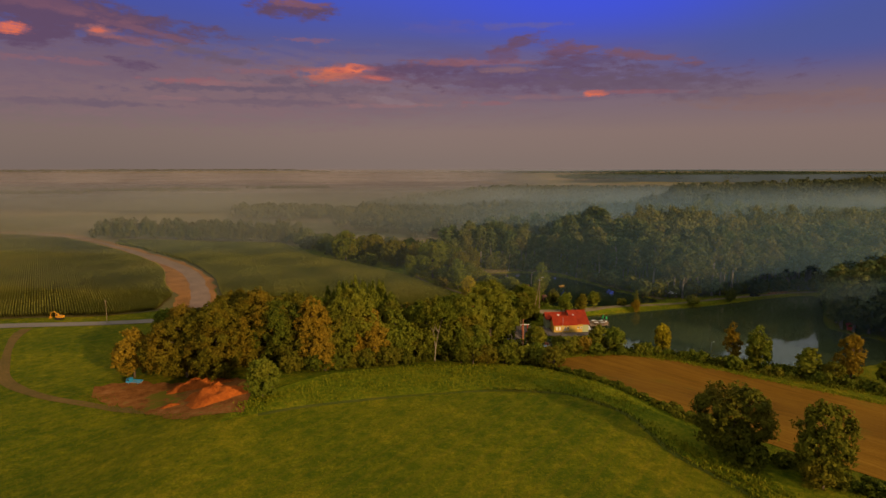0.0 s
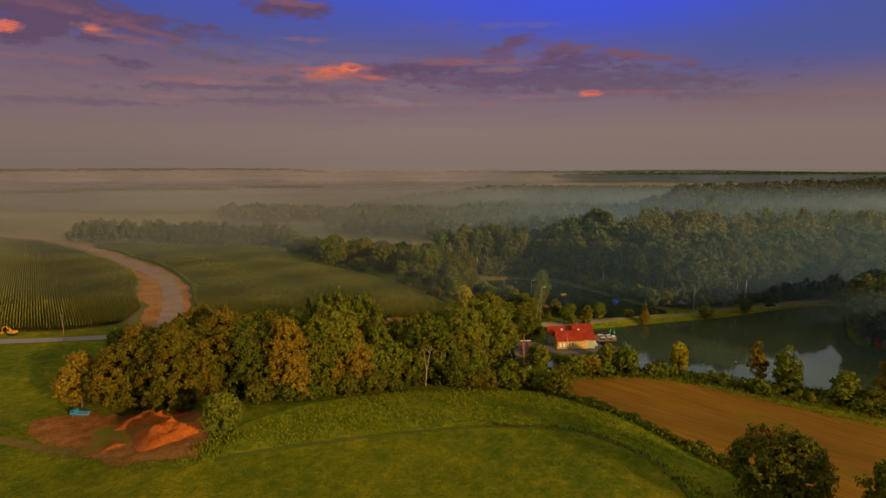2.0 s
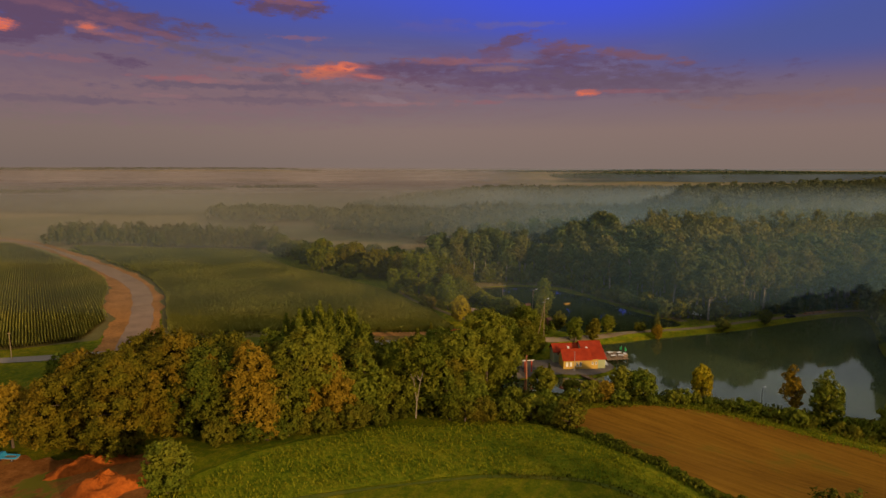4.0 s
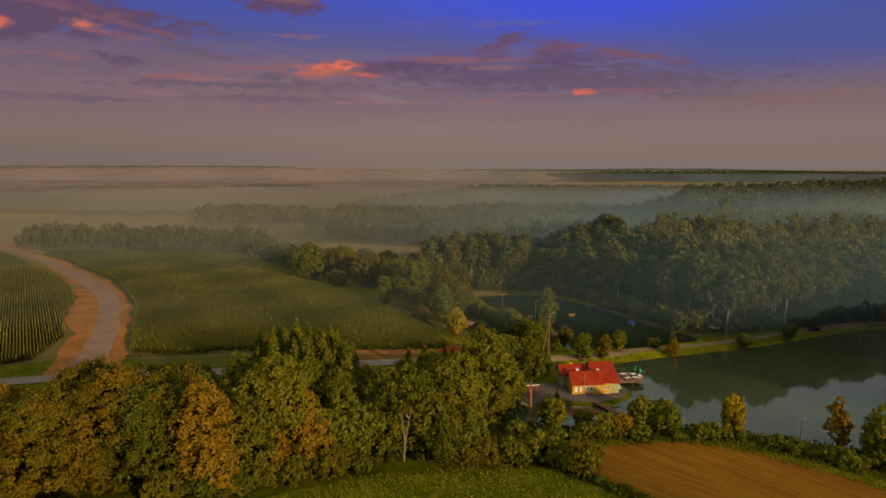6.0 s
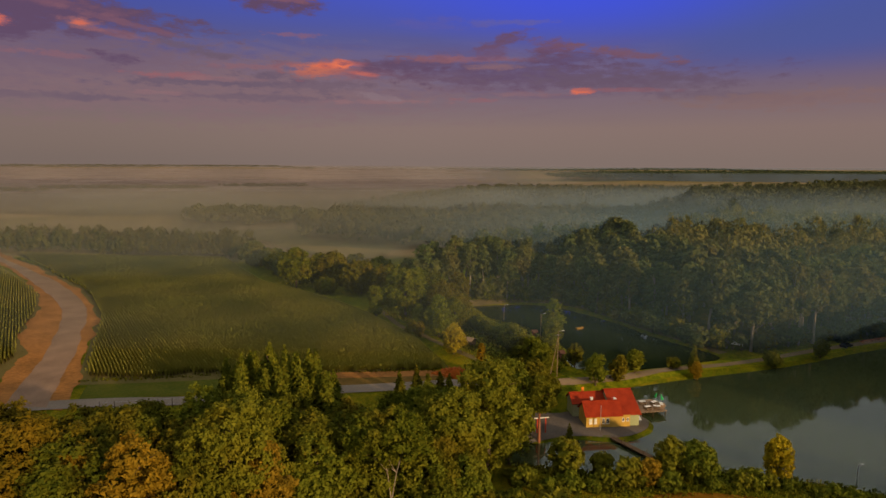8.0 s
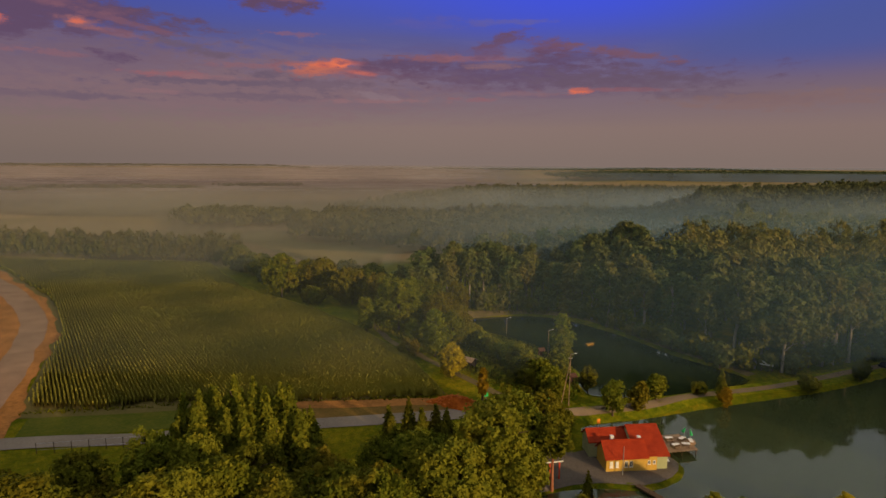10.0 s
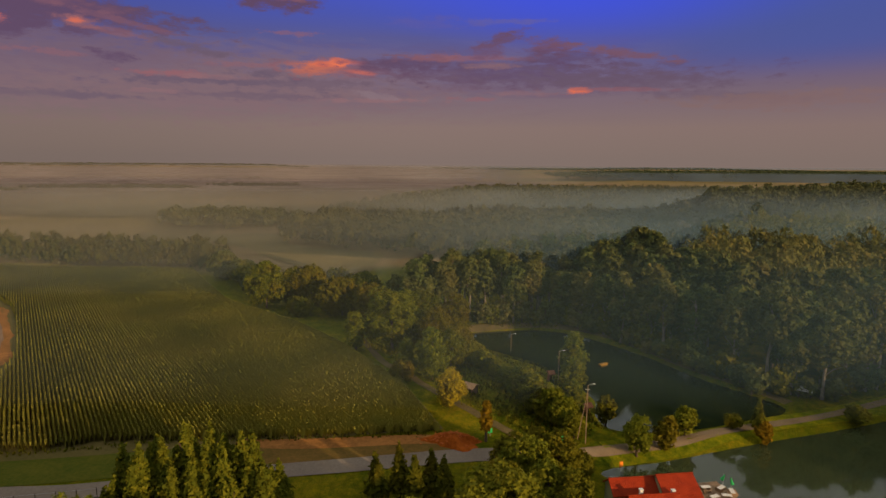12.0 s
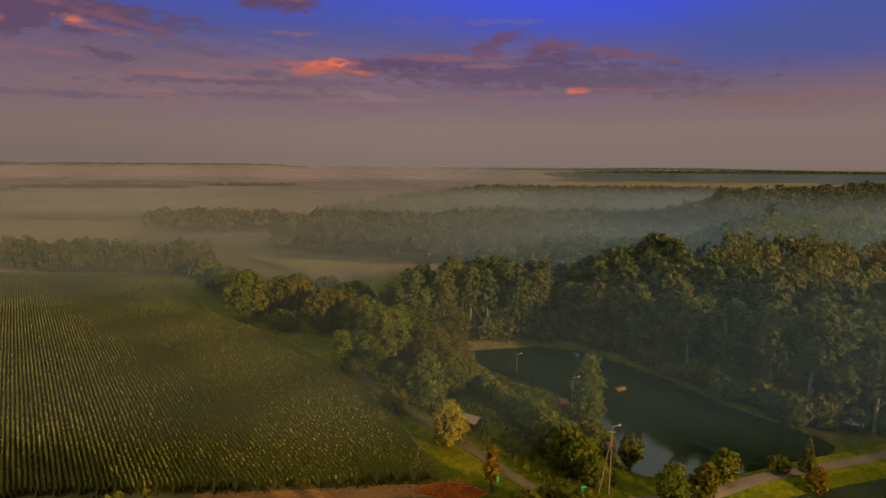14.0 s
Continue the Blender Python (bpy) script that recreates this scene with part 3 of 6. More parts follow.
def loft(name, edge_a, edge_b, mat, lift=0.06, across=10, label="", category="", spacing=3.0, kind="structure", ragged=0.0):
    """A surface laid on the ground between two edge lines, which may be ragged."""
    def even(edge, n):
        pts = open_curve(edge, spacing)
        run = np.cumsum([0] + [(b - a).length for a, b in zip(pts, pts[1:])])
        s = np.linspace(0, run[-1], n)
        return np.interp(s, run, [p.x for p in pts]), np.interp(s, run, [p.y for p in pts])
    n = max(len(open_curve(edge_a, spacing)), len(open_curve(edge_b, spacing)))
    (ax, ay), (bx, by) = even(edge_a, n), even(edge_b, n)
    if ragged:
        for k, (ex, ey, ox, oy) in enumerate(((ax, ay, bx.copy(), by.copy()), (bx, by, ax.copy(), ay.copy()))):
            wide = np.hypot(ex - ox, ey - oy) + 0.1
            push = np.array([noise.noise((i * spacing * 0.11, k * 7.3, 1.0)) + 0.6 * noise.noise((i * spacing * 0.43, k * 7.3, 4.0)) for i in range(n)]) * ragged
            ex += (ex - ox) / wide * push
            ey += (ey - oy) / wide * push
    w = np.linspace(0, 1, across)[None, :]
    x, y = (ax[:, None] * (1 - w) + bx[:, None] * w).ravel(), (ay[:, None] * (1 - w) + by[:, None] * w).ravel()
    ob = mesh_object(name, np.stack([x, y, height(x, y) + lift], 1), grid_faces(n, across), mat, None, True)
    return tagged(ob, label, category, kind=kind)


def ribbon(name, line, width, mat, lift=0.1, label="", category="", across=5, ragged=0.0, seed=0):
    """A strip of ground along a line."""
    pts = open_curve(line, 2.0)
    x, y, n = [], [], len(pts)
    for i, p in enumerate(pts):
        d = (pts[min(i + 1, n - 1)] - pts[max(i - 1, 0)]).normalized()
        w = width * (1 + ragged * (noise.noise((i * 0.09, seed * 3.1, 0)) + 0.15 * noise.noise((i * 0.6, seed * 3.1, 5))))
        off = ragged * width * 0.5 * noise.noise((i * 0.07, seed * 3.1, 9))
        for k in range(across):
            s = (k / (across - 1) - 0.5) * w + off
            x.append(p.x + d.y * s)
            y.append(p.y - d.x * s)
    x, y = np.array(x), np.array(y)
    ob = mesh_object(name, np.stack([x, y, height(x, y) + lift], 1), grid_faces(n, across), mat, None, True)
    return tagged(ob, label, category, kind="structure")


def pool(name, ring, level, label, mat):
    verts = [(p.x, p.y, level) for p in ring]
    bm = bmesh.new()
    vs = [bm.verts.new(v) for v in verts]
    bm.faces.new(vs)
    bmesh.ops.triangulate(bm, faces=bm.faces[:])
    me = bpy.data.meshes.new(name)
    bm.to_mesh(me)
    bm.free()
    me.materials.append(mat)
    return tagged(new(name, me), label, "pond", kind="structure")


def widened(ring, by):
    n = len(ring)
    out = []
    for i, p in enumerate(ring):
        d = (ring[(i + 1) % n] - ring[i - 1]).normalized()
        out.append(p + Vector((-d.y, d.x)) * -by)
    return out


area = sum(a.x * b.y - b.x * a.y for a, b in zip(POND, POND[1:] + POND[:1]))
pool("water", widened(POND, 0.3 if area > 0 else -0.3), WATER_LEVEL, "still dark fishing pond reflecting trees and sky", WATER)
area = sum(a.x * b.y - b.x * a.y for a, b in zip(SMALL_POND, SMALL_POND[1:] + SMALL_POND[:1]))
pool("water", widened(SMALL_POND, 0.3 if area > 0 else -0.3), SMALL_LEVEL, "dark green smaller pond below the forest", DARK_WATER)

# roads, tracks and fields
loft("ploughed_field", [(32.5, 155.5), (40, 158.5), (51, 159.3), (65, 155.5), (81, 144.5), (100, 130.5), (140, 102)], [(31, 146), (37, 136), (42, 127), (51, 111.5), (62, 97), (73, 87), (105, 55)], PLOUGHED, 0.08, 24, "bare reddish brown ploughed field", "field")
ribbon("road", [(-190, 162), (-137, 174), (-117, 178), (-96, 183), (-66, 190.5), (-48, 193), (-14, 200.5), (2, 204), (14, 206), (28, 207)], 4.6, PALE_ROAD, 0.14, "pale worn asphalt country road", "road")
loft("yard", [(-34, 206.5), (-16, 208), (-2, 210.5), (10, 211.5)], [(-34, 196.5), (-14, 200), (-2, 203), (13, 206)], TRACK_EARTH, 0.1, 6, "worn brown earth lay-by beside the road", "road")
loft("verge", [(-30, 210.3), (-18, 211), (6, 213.5), (14, 212)], [(-30, 207.5), (-18, 207), (6, 210), (13, 208.5)], VERGE_EARTH, 0.13, 5, "bare red earth strip below the corn", "verge")
loft("verge", [(-76, 203.5), (-62, 206), (-40, 210), (-29, 210.5)], [(-72, 191.5), (-58, 194.5), (-40, 198), (-29, 200.5)], MOWN, 0.08, 6, "dull grass strip between corn and road", "verge")
loft("verge", [(-380, 426), (-300, 418), (-252, 396), (-206, 354), (-172, 320), (-160, 306), (-142, 285), (-128, 263), (-119.5, 245), (-112, 231), (-103.5, 221), (-99, 209), (-93, 196), (-90, 187)],
     [(-380, 441), (-304, 434), (-258, 413), (-214, 374), (-189, 353), (-153, 316.5), (-138, 302), (-117, 274), (-102, 252.6), (-94.5, 236), (-87.5, 221.5), (-79, 204), (-74.5, 192), (-72, 186)], VERGE_EARTH, 0.1, 9, "bare red earth shoulders of the new road", "verge", 1.5, ragged=1.6)
loft("road", [(-380, 429), (-300, 421), (-253, 399), (-208, 358.5), (-174, 324), (-161, 309.5), (-139, 286.5), (-124, 268.5), (-113, 251.5), (-102.5, 231), (-96.3, 217), (-90.8, 203), (-87, 193), (-84.5, 187)],
     [(-380, 438), (-303, 430), (-258, 408), (-213, 368), (-183, 341), (-152, 312), (-126.5, 283.5), (-109.8, 260), (-98.5, 237.5), (-90.3, 221.5), (-82.5, 202.5), (-78.5, 193), (-76, 187)], GRAVEL, 0.2, 7, "newly laid curving gravel road", "road", 1.5, ragged=0.5)
ribbon("verge", [(40, 209), (54, 212.5), (67, 217.5), (89, 224.5), (107, 231), (130, 241), (152, 250)], 6.4, BANK, 0.07, "rough yellow-green grass on the dam", "verge", 7, 0.3, 15)
ribbon("verge", [(18, 290.5), (30, 293.5), (41, 294.5), (52, 291), (58.5, 285.5), (70.5, 268.5), (78.5, 251.5), (86.5, 239.5), (90, 233)], 3.2, TRACK_GRAVEL, 0.09, "bare trodden bank along the small pond", "verge", 5, 0.4, 16)
ribbon("path", [(13, 206), (26, 206.5), (41, 209.5), (54, 212.5), (67, 217.5), (89, 224.5), (107, 231), (130, 241), (152, 249.5), (178, 258)], 2.4, PATH_EARTH, 0.12, "gravel path along the dam between the ponds", "path", 4, 0.15, 5)
ribbon("path", [(27.5, 208), (24.5, 212.5), (19.5, 219.5), (15.5, 225), (10, 232), (4.5, 239.5), (1, 246), (-6, 255), (-14, 275)], 2.3, TRACK_GRAVEL, 0.1, "gravel track climbing past the corn", "path", 4, 0.25, 6)
ribbon("track", [(-127, 172), (-124, 163), (-115, 147), (-104, 132), (-89, 122.5), (-76, 118.5), (-63, 115), (-50, 110)], 2.6, TRACK_EARTH, 0.08, "rutted dirt track curving through grass", "track", 4, 0.6, 7)
ribbon("track", [(-35, 106.3), (-27.7, 109.7), (-17, 113.2), (-4.7, 117.3), (9.8, 120.7), (19.7, 120.3), (27.1, 119), (33, 115), (37.6, 109.2), (39.6, 102.7), (40.6, 96.5), (43.1, 90.9), (45.8, 86.6), (48, 82), (52, 72)], 0.9, MOWN, 0.06, "faint mown track round the meadow", "track", 4, 0.9, 8)
loft("bank", [(-41, 103), (-35, 107), (-27.7, 110.3), (-17, 113.9), (-4.7, 118), (9.8, 121.4), (19.7, 121), (27.5, 119.6), (34, 115.4), (38.4, 109.2), (41.2, 97), (46.5, 87), (51, 78)], [(-42, 111), (-35, 119), (-24, 130), (-10, 140), (4, 144), (18, 147), (28, 145), (37, 131), (46, 113), (55, 97), (63, 82)], BANK, 0.07, 18, "rough unmown grass on the bank", "grass")
loft("yard", [(-80, 128), (-72, 132), (-60, 130), (-46, 127), (-40, 118)], [(-76.5, 121), (-67, 117), (-57, 110.5), (-46, 106), (-38, 106.5)], YARD, 0.1, 12, "trampled red-brown earth yard by the grove", "yard", 0.8, ragged=2.2)


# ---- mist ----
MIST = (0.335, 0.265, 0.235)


def mist_sheet(z, near, far, most, cells, patchy, seed, low=0.0, spot=None, open_side=False, area=(-4800, 4800, 120, 4880)):
    xs, ys = np.linspace(area[0], area[1], 9), np.linspace(area[2], area[3], 9)
    X, Y = np.meshgrid(xs, ys)
    rise = -19.0 * step01(900, 4300, np.hypot(X, Y)) * (1 - z / 60)
    ob = mesh_object("mist_bank", np.stack([X.ravel(), Y.ravel(), (z + rise).ravel()], 1), grid_faces(9, 9), make_mist("mist", near, far, most, cells, patchy, MIST, seed, low, spot, open_side), None, True)
    return tagged(ob, "thin low layer of morning mist over the valley", "mist", kind="stuff")


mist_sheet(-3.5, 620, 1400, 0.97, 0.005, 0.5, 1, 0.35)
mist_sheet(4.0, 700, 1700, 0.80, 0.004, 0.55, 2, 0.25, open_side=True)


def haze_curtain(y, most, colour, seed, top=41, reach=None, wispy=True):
    """An upright see-through sheet painted as haze across the valley, thinning out towards the ground and above."""
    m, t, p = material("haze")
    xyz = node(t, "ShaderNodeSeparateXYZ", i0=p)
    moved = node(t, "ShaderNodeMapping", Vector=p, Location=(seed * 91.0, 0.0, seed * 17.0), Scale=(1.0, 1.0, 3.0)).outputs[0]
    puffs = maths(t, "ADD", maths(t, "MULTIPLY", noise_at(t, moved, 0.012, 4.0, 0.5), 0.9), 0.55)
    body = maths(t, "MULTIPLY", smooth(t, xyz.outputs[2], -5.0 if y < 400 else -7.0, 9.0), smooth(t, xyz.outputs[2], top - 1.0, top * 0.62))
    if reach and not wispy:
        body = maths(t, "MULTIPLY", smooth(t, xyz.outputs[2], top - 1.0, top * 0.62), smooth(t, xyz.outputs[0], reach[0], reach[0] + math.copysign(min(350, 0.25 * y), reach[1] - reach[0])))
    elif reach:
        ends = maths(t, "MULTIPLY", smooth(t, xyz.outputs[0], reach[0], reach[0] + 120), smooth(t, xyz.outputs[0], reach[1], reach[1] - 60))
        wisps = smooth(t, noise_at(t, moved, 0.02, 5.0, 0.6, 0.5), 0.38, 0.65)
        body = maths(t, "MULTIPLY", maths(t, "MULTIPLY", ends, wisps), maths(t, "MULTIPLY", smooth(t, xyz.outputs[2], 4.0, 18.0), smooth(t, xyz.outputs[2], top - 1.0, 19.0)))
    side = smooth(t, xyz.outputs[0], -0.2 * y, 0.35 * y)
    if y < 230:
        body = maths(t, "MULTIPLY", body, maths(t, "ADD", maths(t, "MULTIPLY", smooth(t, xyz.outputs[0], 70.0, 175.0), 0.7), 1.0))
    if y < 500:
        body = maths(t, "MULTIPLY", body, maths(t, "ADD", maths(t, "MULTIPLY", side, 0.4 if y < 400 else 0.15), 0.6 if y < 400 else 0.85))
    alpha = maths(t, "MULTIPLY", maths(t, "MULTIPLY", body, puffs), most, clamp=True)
    # haze tint put into the colour: warmer on the left, bluer on the right
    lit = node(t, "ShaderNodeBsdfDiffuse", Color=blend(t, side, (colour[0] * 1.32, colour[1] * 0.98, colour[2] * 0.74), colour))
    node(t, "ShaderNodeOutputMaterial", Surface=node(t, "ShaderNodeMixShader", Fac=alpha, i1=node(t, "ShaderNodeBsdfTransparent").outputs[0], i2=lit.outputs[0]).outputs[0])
    xs = np.linspace(*(reach or (-1.0 * y - 120, 1.1 * y + 120)), 40)
    zs = np.linspace(-9 if y < 1000 else -20, top, 3)
    X, Z = np.meshgrid(xs, zs)
    Y = y + (3.0 if y < 230 else 9.0) * np.sin(X * 0.021 + seed) + (0.00016 if y < 1000 else 0.00003) * X * X
    ob = mesh_object("mist_bank", np.stack([X.ravel(), Y.ravel(), Z.ravel()], 1), grid_faces(3, 40), m, None, True)
    return tagged(ob, "upright see-through sheet coloured as haze in the low morning light", "mist", kind="stuff")


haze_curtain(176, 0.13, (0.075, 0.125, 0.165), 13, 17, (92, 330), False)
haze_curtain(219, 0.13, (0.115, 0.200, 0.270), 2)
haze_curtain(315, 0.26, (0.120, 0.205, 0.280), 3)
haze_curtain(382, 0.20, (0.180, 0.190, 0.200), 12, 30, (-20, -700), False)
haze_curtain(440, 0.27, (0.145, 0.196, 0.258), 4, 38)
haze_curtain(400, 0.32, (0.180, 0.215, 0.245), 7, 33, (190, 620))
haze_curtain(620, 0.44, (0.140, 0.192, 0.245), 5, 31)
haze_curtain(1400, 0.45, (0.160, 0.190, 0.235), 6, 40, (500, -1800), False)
# dense dark sheet, paints the blue dimness of distance over the far ridge
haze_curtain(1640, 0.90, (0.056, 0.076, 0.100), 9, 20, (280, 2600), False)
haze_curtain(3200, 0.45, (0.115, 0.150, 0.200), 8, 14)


# ---- trees ----
def tube(points, radii, sides=6):
    """A bent tapering limb as vertex and face arrays."""
    verts, faces, n = [], [], len(points)
    for i, (p, r) in enumerate(zip(points, radii)):
        p = Vector(p)
        d = (Vector(points[min(i + 1, n - 1)]) - Vector(points[max(i - 1, 0)])).normalized()
        u = d.orthogonal().normalized()
        v = d.cross(u)
        for k in range(sides):
            a = 2 * math.pi * k / sides
            verts.append(p + (u * math.cos(a) + v * math.sin(a)) * r)
    for i in range(n - 1):
        for k in range(sides):
            a, b = i * sides + k, i * sides + (k + 1) % sides
            faces.append((a, b, b + sides, a + sides))
    return verts, faces


def join_tubes(tubes):
    verts, faces = [], []
    for vs, fs in tubes:
        k = len(verts)
        verts += vs
        faces += [tuple(i + k for i in f) for f in fs]
    return verts, faces


def trunk_mesh(name, rng, tall, radius, limbs, spread_out, mat, fork=0.45, sides=7):
    lean = [(rng.normal() * 0.03 * tall * s, rng.normal() * 0.03 * tall * s) for s in (0, 0.3, 0.7, 1.0)]
    pts = [(lean[i][0], lean[i][1], tall * s - 0.4 * (i == 0)) for i, s in enumerate((0, 0.33, 0.66, 0.95))]
    parts = [tube(pts, [radius * 1.25, radius * 0.85, radius * 0.55, radius * 0.15], sides)]
    for k in range(limbs):
        s = fork + (0.9 - fork) * k / max(1, limbs)
        a = k * 2.4 + rng.random()
        z0 = tall * s
        out = spread_out * (0.55 + 0.4 * rng.random()) * (1.1 - 0.5 * s)
        up = tall * (0.12 + 0.12 * rng.random())
        x0, y0 = np.interp(s, (0, 0.33, 0.66, 0.95), [p[0] for p in pts]), np.interp(s, (0, 0.33, 0.66, 0.95), [p[1] for p in pts])
        parts.append(tube([(x0, y0, z0), (x0 + out * 0.5 * math.cos(a), y0 + out * 0.5 * math.sin(a), z0 + up * 0.65), (x0 + out * math.cos(a), y0 + out * math.sin(a), z0 + up)],
                          [radius * 0.42, radius * 0.26, radius * 0.08], 5))
    verts, faces = join_tubes(parts)
    return quad_mesh(name, verts, faces, mat)


def leaf_cards(rng, centres, normals, size, stretch=1.25):
    """Ragged leaf-cluster shards at the given places."""
    n = len(centres)
    nrm = normals + rng.normal(size=(n, 3)) * 0.5
    nrm /= np.linalg.norm(nrm, axis=1, keepdims=True) + 1e-9
    side = np.cross(nrm, rng.normal(size=(n, 3)))
    side /= np.linalg.norm(side, axis=1, keepdims=True) + 1e-9
    up = np.cross(nrm, side)
    s = (size * (0.6 + 0.8 * rng.random(n)))[:, None]
    j = lambda: 0.55 + 0.9 * rng.random((n, 1))
    v = np.stack([centres - side * s * 0.62 * stretch * j() - nrm * s * 0.15, centres + side * s * 0.5 * j() + up * s * 0.55 * j(), centres + side * s * 0.5 * j() - up * s * 0.55 * j()], 1)
    return v.reshape(-1, 3), np.arange(n * 3).reshape(n, 3)


def ball(rng, n):
    v = rng.normal(size=(n, 3))
    return v / np.linalg.norm(v, axis=1, keepdims=True)


def lobes_of(kind, rng, tall, wide, clear):
    """Clump centres and sizes that make up a crown of the given habit."""
    out = []
    mid, half = (tall + clear) / 2, (tall - clear) / 2
    count = {"round": 34, "tall": 30, "willow": 34, "bush": 14, "forest": 22, "open": 22}[kind]
    for i in range(count):
        d = ball(rng, 1)[0]
        if kind in ("round", "forest", "bush", "open"):
            d[2] = d[2] * 0.9 + 0.08
        f = 0.48 + 0.26 * rng.random()
        taper = 1.0 - 0.25 * max(0, d[2])
        if kind in ("tall", "willow"):
            taper = 1.0 - 0.35 * max(0, d[2])
        size = wide * {"round": 0.36, "tall": 0.37, "willow": 0.34, "bush": 0.44, "forest": 0.36, "open": 0.29}[kind] * (0.75 + 0.5 * rng.random())
        out.append((d[0] * wide * f * taper, d[1] * wide * f * taper, mid + d[2] * max(half - size * 0.75, half * 0.4), size, 1.2))
    if kind != "open":
        out.append((0, 0, mid, min(wide, half) * 0.62, 1.0))
    return out


def crown_mesh(name, kind, rng, tall, wide, clear, card, mat, cover=1.0):
    if kind == "cone":
        n = int(1.6 * math.pi * wide * (tall - clear) / (card * card * 0.5))
        s = 1 - np.sqrt(rng.random(n))
        layers = max(6, int((tall - clear) / 0.9))
        tier = np.floor(s * layers)
        inner = s * layers - tier
        a = rng.random(n) * 2 * math.pi
        boughs = 0.72 + 0.28 * np.cos(a * (5 + tier % 3) + tier * 1.9)
        r = wide * ((1 - s) ** 0.85 + 0.03) * (0.62 + 0.38 * (1 - inner)) * boughs * (0.55 + 0.45 * np.sqrt(rng.random(n)))
        p = np.stack([r * np.cos(a), r * np.sin(a), clear + (tall - clear) * s - 0.10 * r], 1)
        v, f = leaf_cards(rng, p, np.stack([np.cos(a), np.sin(a), np.full(n, 0.45)], 1), card, 1.5)
        return quad_mesh(name, v, f, mat)
    lobes = lobes_of(kind, rng, tall, wide, clear)
    cs, ns = [], []
    mids, radii = np.array([l[:3] for l in lobes]), np.array([(l[3], l[3], l[3] * l[4]) for l in lobes])
    for x, y, z, r, flat in lobes:
        # each bough carries leafy sprays with gaps between them
        reach = min(0.80, max(0.9 * card, 0.34 * r))
        d = ball(rng, max(6, int(2.6 * (r / reach) ** 2))) + np.array([0, 0, 0.18])
        d /= np.linalg.norm(d, axis=1, keepdims=True)
        hubs = np.array([x, y, z]) + d * np.array([r, r, r * flat]) * (0.60 + 0.42 * rng.random((len(d), 1)))
        clear_of = ((((hubs[:, None] - mids[None]) / radii[None]) ** 2).sum(2) > 0.34).all(1)
        hubs, d = hubs[clear_of], d[clear_of]
        if not len(hubs):
            continue
        q = reach * (0.7 + 0.6 * rng.random(len(hubs)))
        n = (2 * math.pi * q * q * cover / (card * card)).astype(int) + 3
        hub, way_, q = np.repeat(hubs, n, 0), np.repeat(d, n, 0), np.repeat(q, n)[:, None]
        e = ball(rng, len(hub)) + way_ * 0.7 + np.array([0, 0, 0.2])
        e /= np.linalg.norm(e, axis=1, keepdims=True)
        cs.append(hub + e * q * np.array([1, 1, 0.85]) * (0.25 + 1.15 * rng.random((len(hub), 1))))
        ns.append(e * 0.6 + way_ * 0.5)
    c, nn = np.concatenate(cs), np.concatenate(ns)
    keep = c[:, 2] > 0.15
    v, f = leaf_cards(rng, c[keep], nn[keep], card, 1.3)
    return quad_mesh(name, v, f, mat)


PATTERNS = {}


def tree_pattern(kind, tall, wide, clear, leaf, bark, card, variant, limbs=7, girth=1.0):
    """A tree at the origin, kept aside as meshes: trunk and crown."""
    key = (kind, tall, wide, clear, leaf.name, bark.name, card, variant)
    if key not in PATTERNS:
        rng = np.random.default_rng(abs(hash((len(kind), int(tall * 10), int(wide * 10), variant, int(card * 100)))) % 99991)
        PATTERNS[key] = (trunk_mesh("trunk", rng, tall * 0.9, (0.10 + tall * 0.014) * girth, limbs, wide, bark, min(0.75, max(0.25, clear / tall))), crown_mesh("crown", kind, rng, tall, wide, clear, card, leaf))
    return PATTERNS[key]


def plant(x, y, tall, wide, kind="round", leaf=None, bark=None, clear=None, card=0.33, name="tree", label="", category="tree", group="", limbs=7, z=None, girth=1.0):
    """One tree or bush of its own size on the ground at x, y; alike sizes share their meshes and are scaled to fit."""
    rng = np.random.default_rng(int(abs(x * 131 + y * 57 + tall * 7)))
    leaf, bark = leaf or LEAF_MID, bark or BARK
    limbs = 0 if kind == "cone" else limbs
    clear = (0.02 * tall if kind in ("bush",) else 0.16 * tall) if clear is None else clear * tall
    unit_tall = max(2.0, round(tall / 3) * 3.0)
    unit_wide = max(1.0, round(wide * unit_tall / tall))
    trunk, crown = tree_pattern(kind, unit_tall, unit_wide, round(clear / tall * unit_tall, 1), leaf, bark, card, int(rng.integers(0, 3)), limbs, girth)
    top = new(name)
    top.empty_display_size = 0.5
    for part_name, me in (("trunk", trunk), ("crown", crown)):
        ob = new(part_name, me)
        ob.parent = top
    top.matrix_world = pose(x, y, (at(x, y) if z is None else z), 0, 0, rng.random() * 360) @ Matrix.Diagonal((wide / unit_wide, wide / unit_wide, tall / unit_tall, 1))
    return tagged(top, label, category, group)


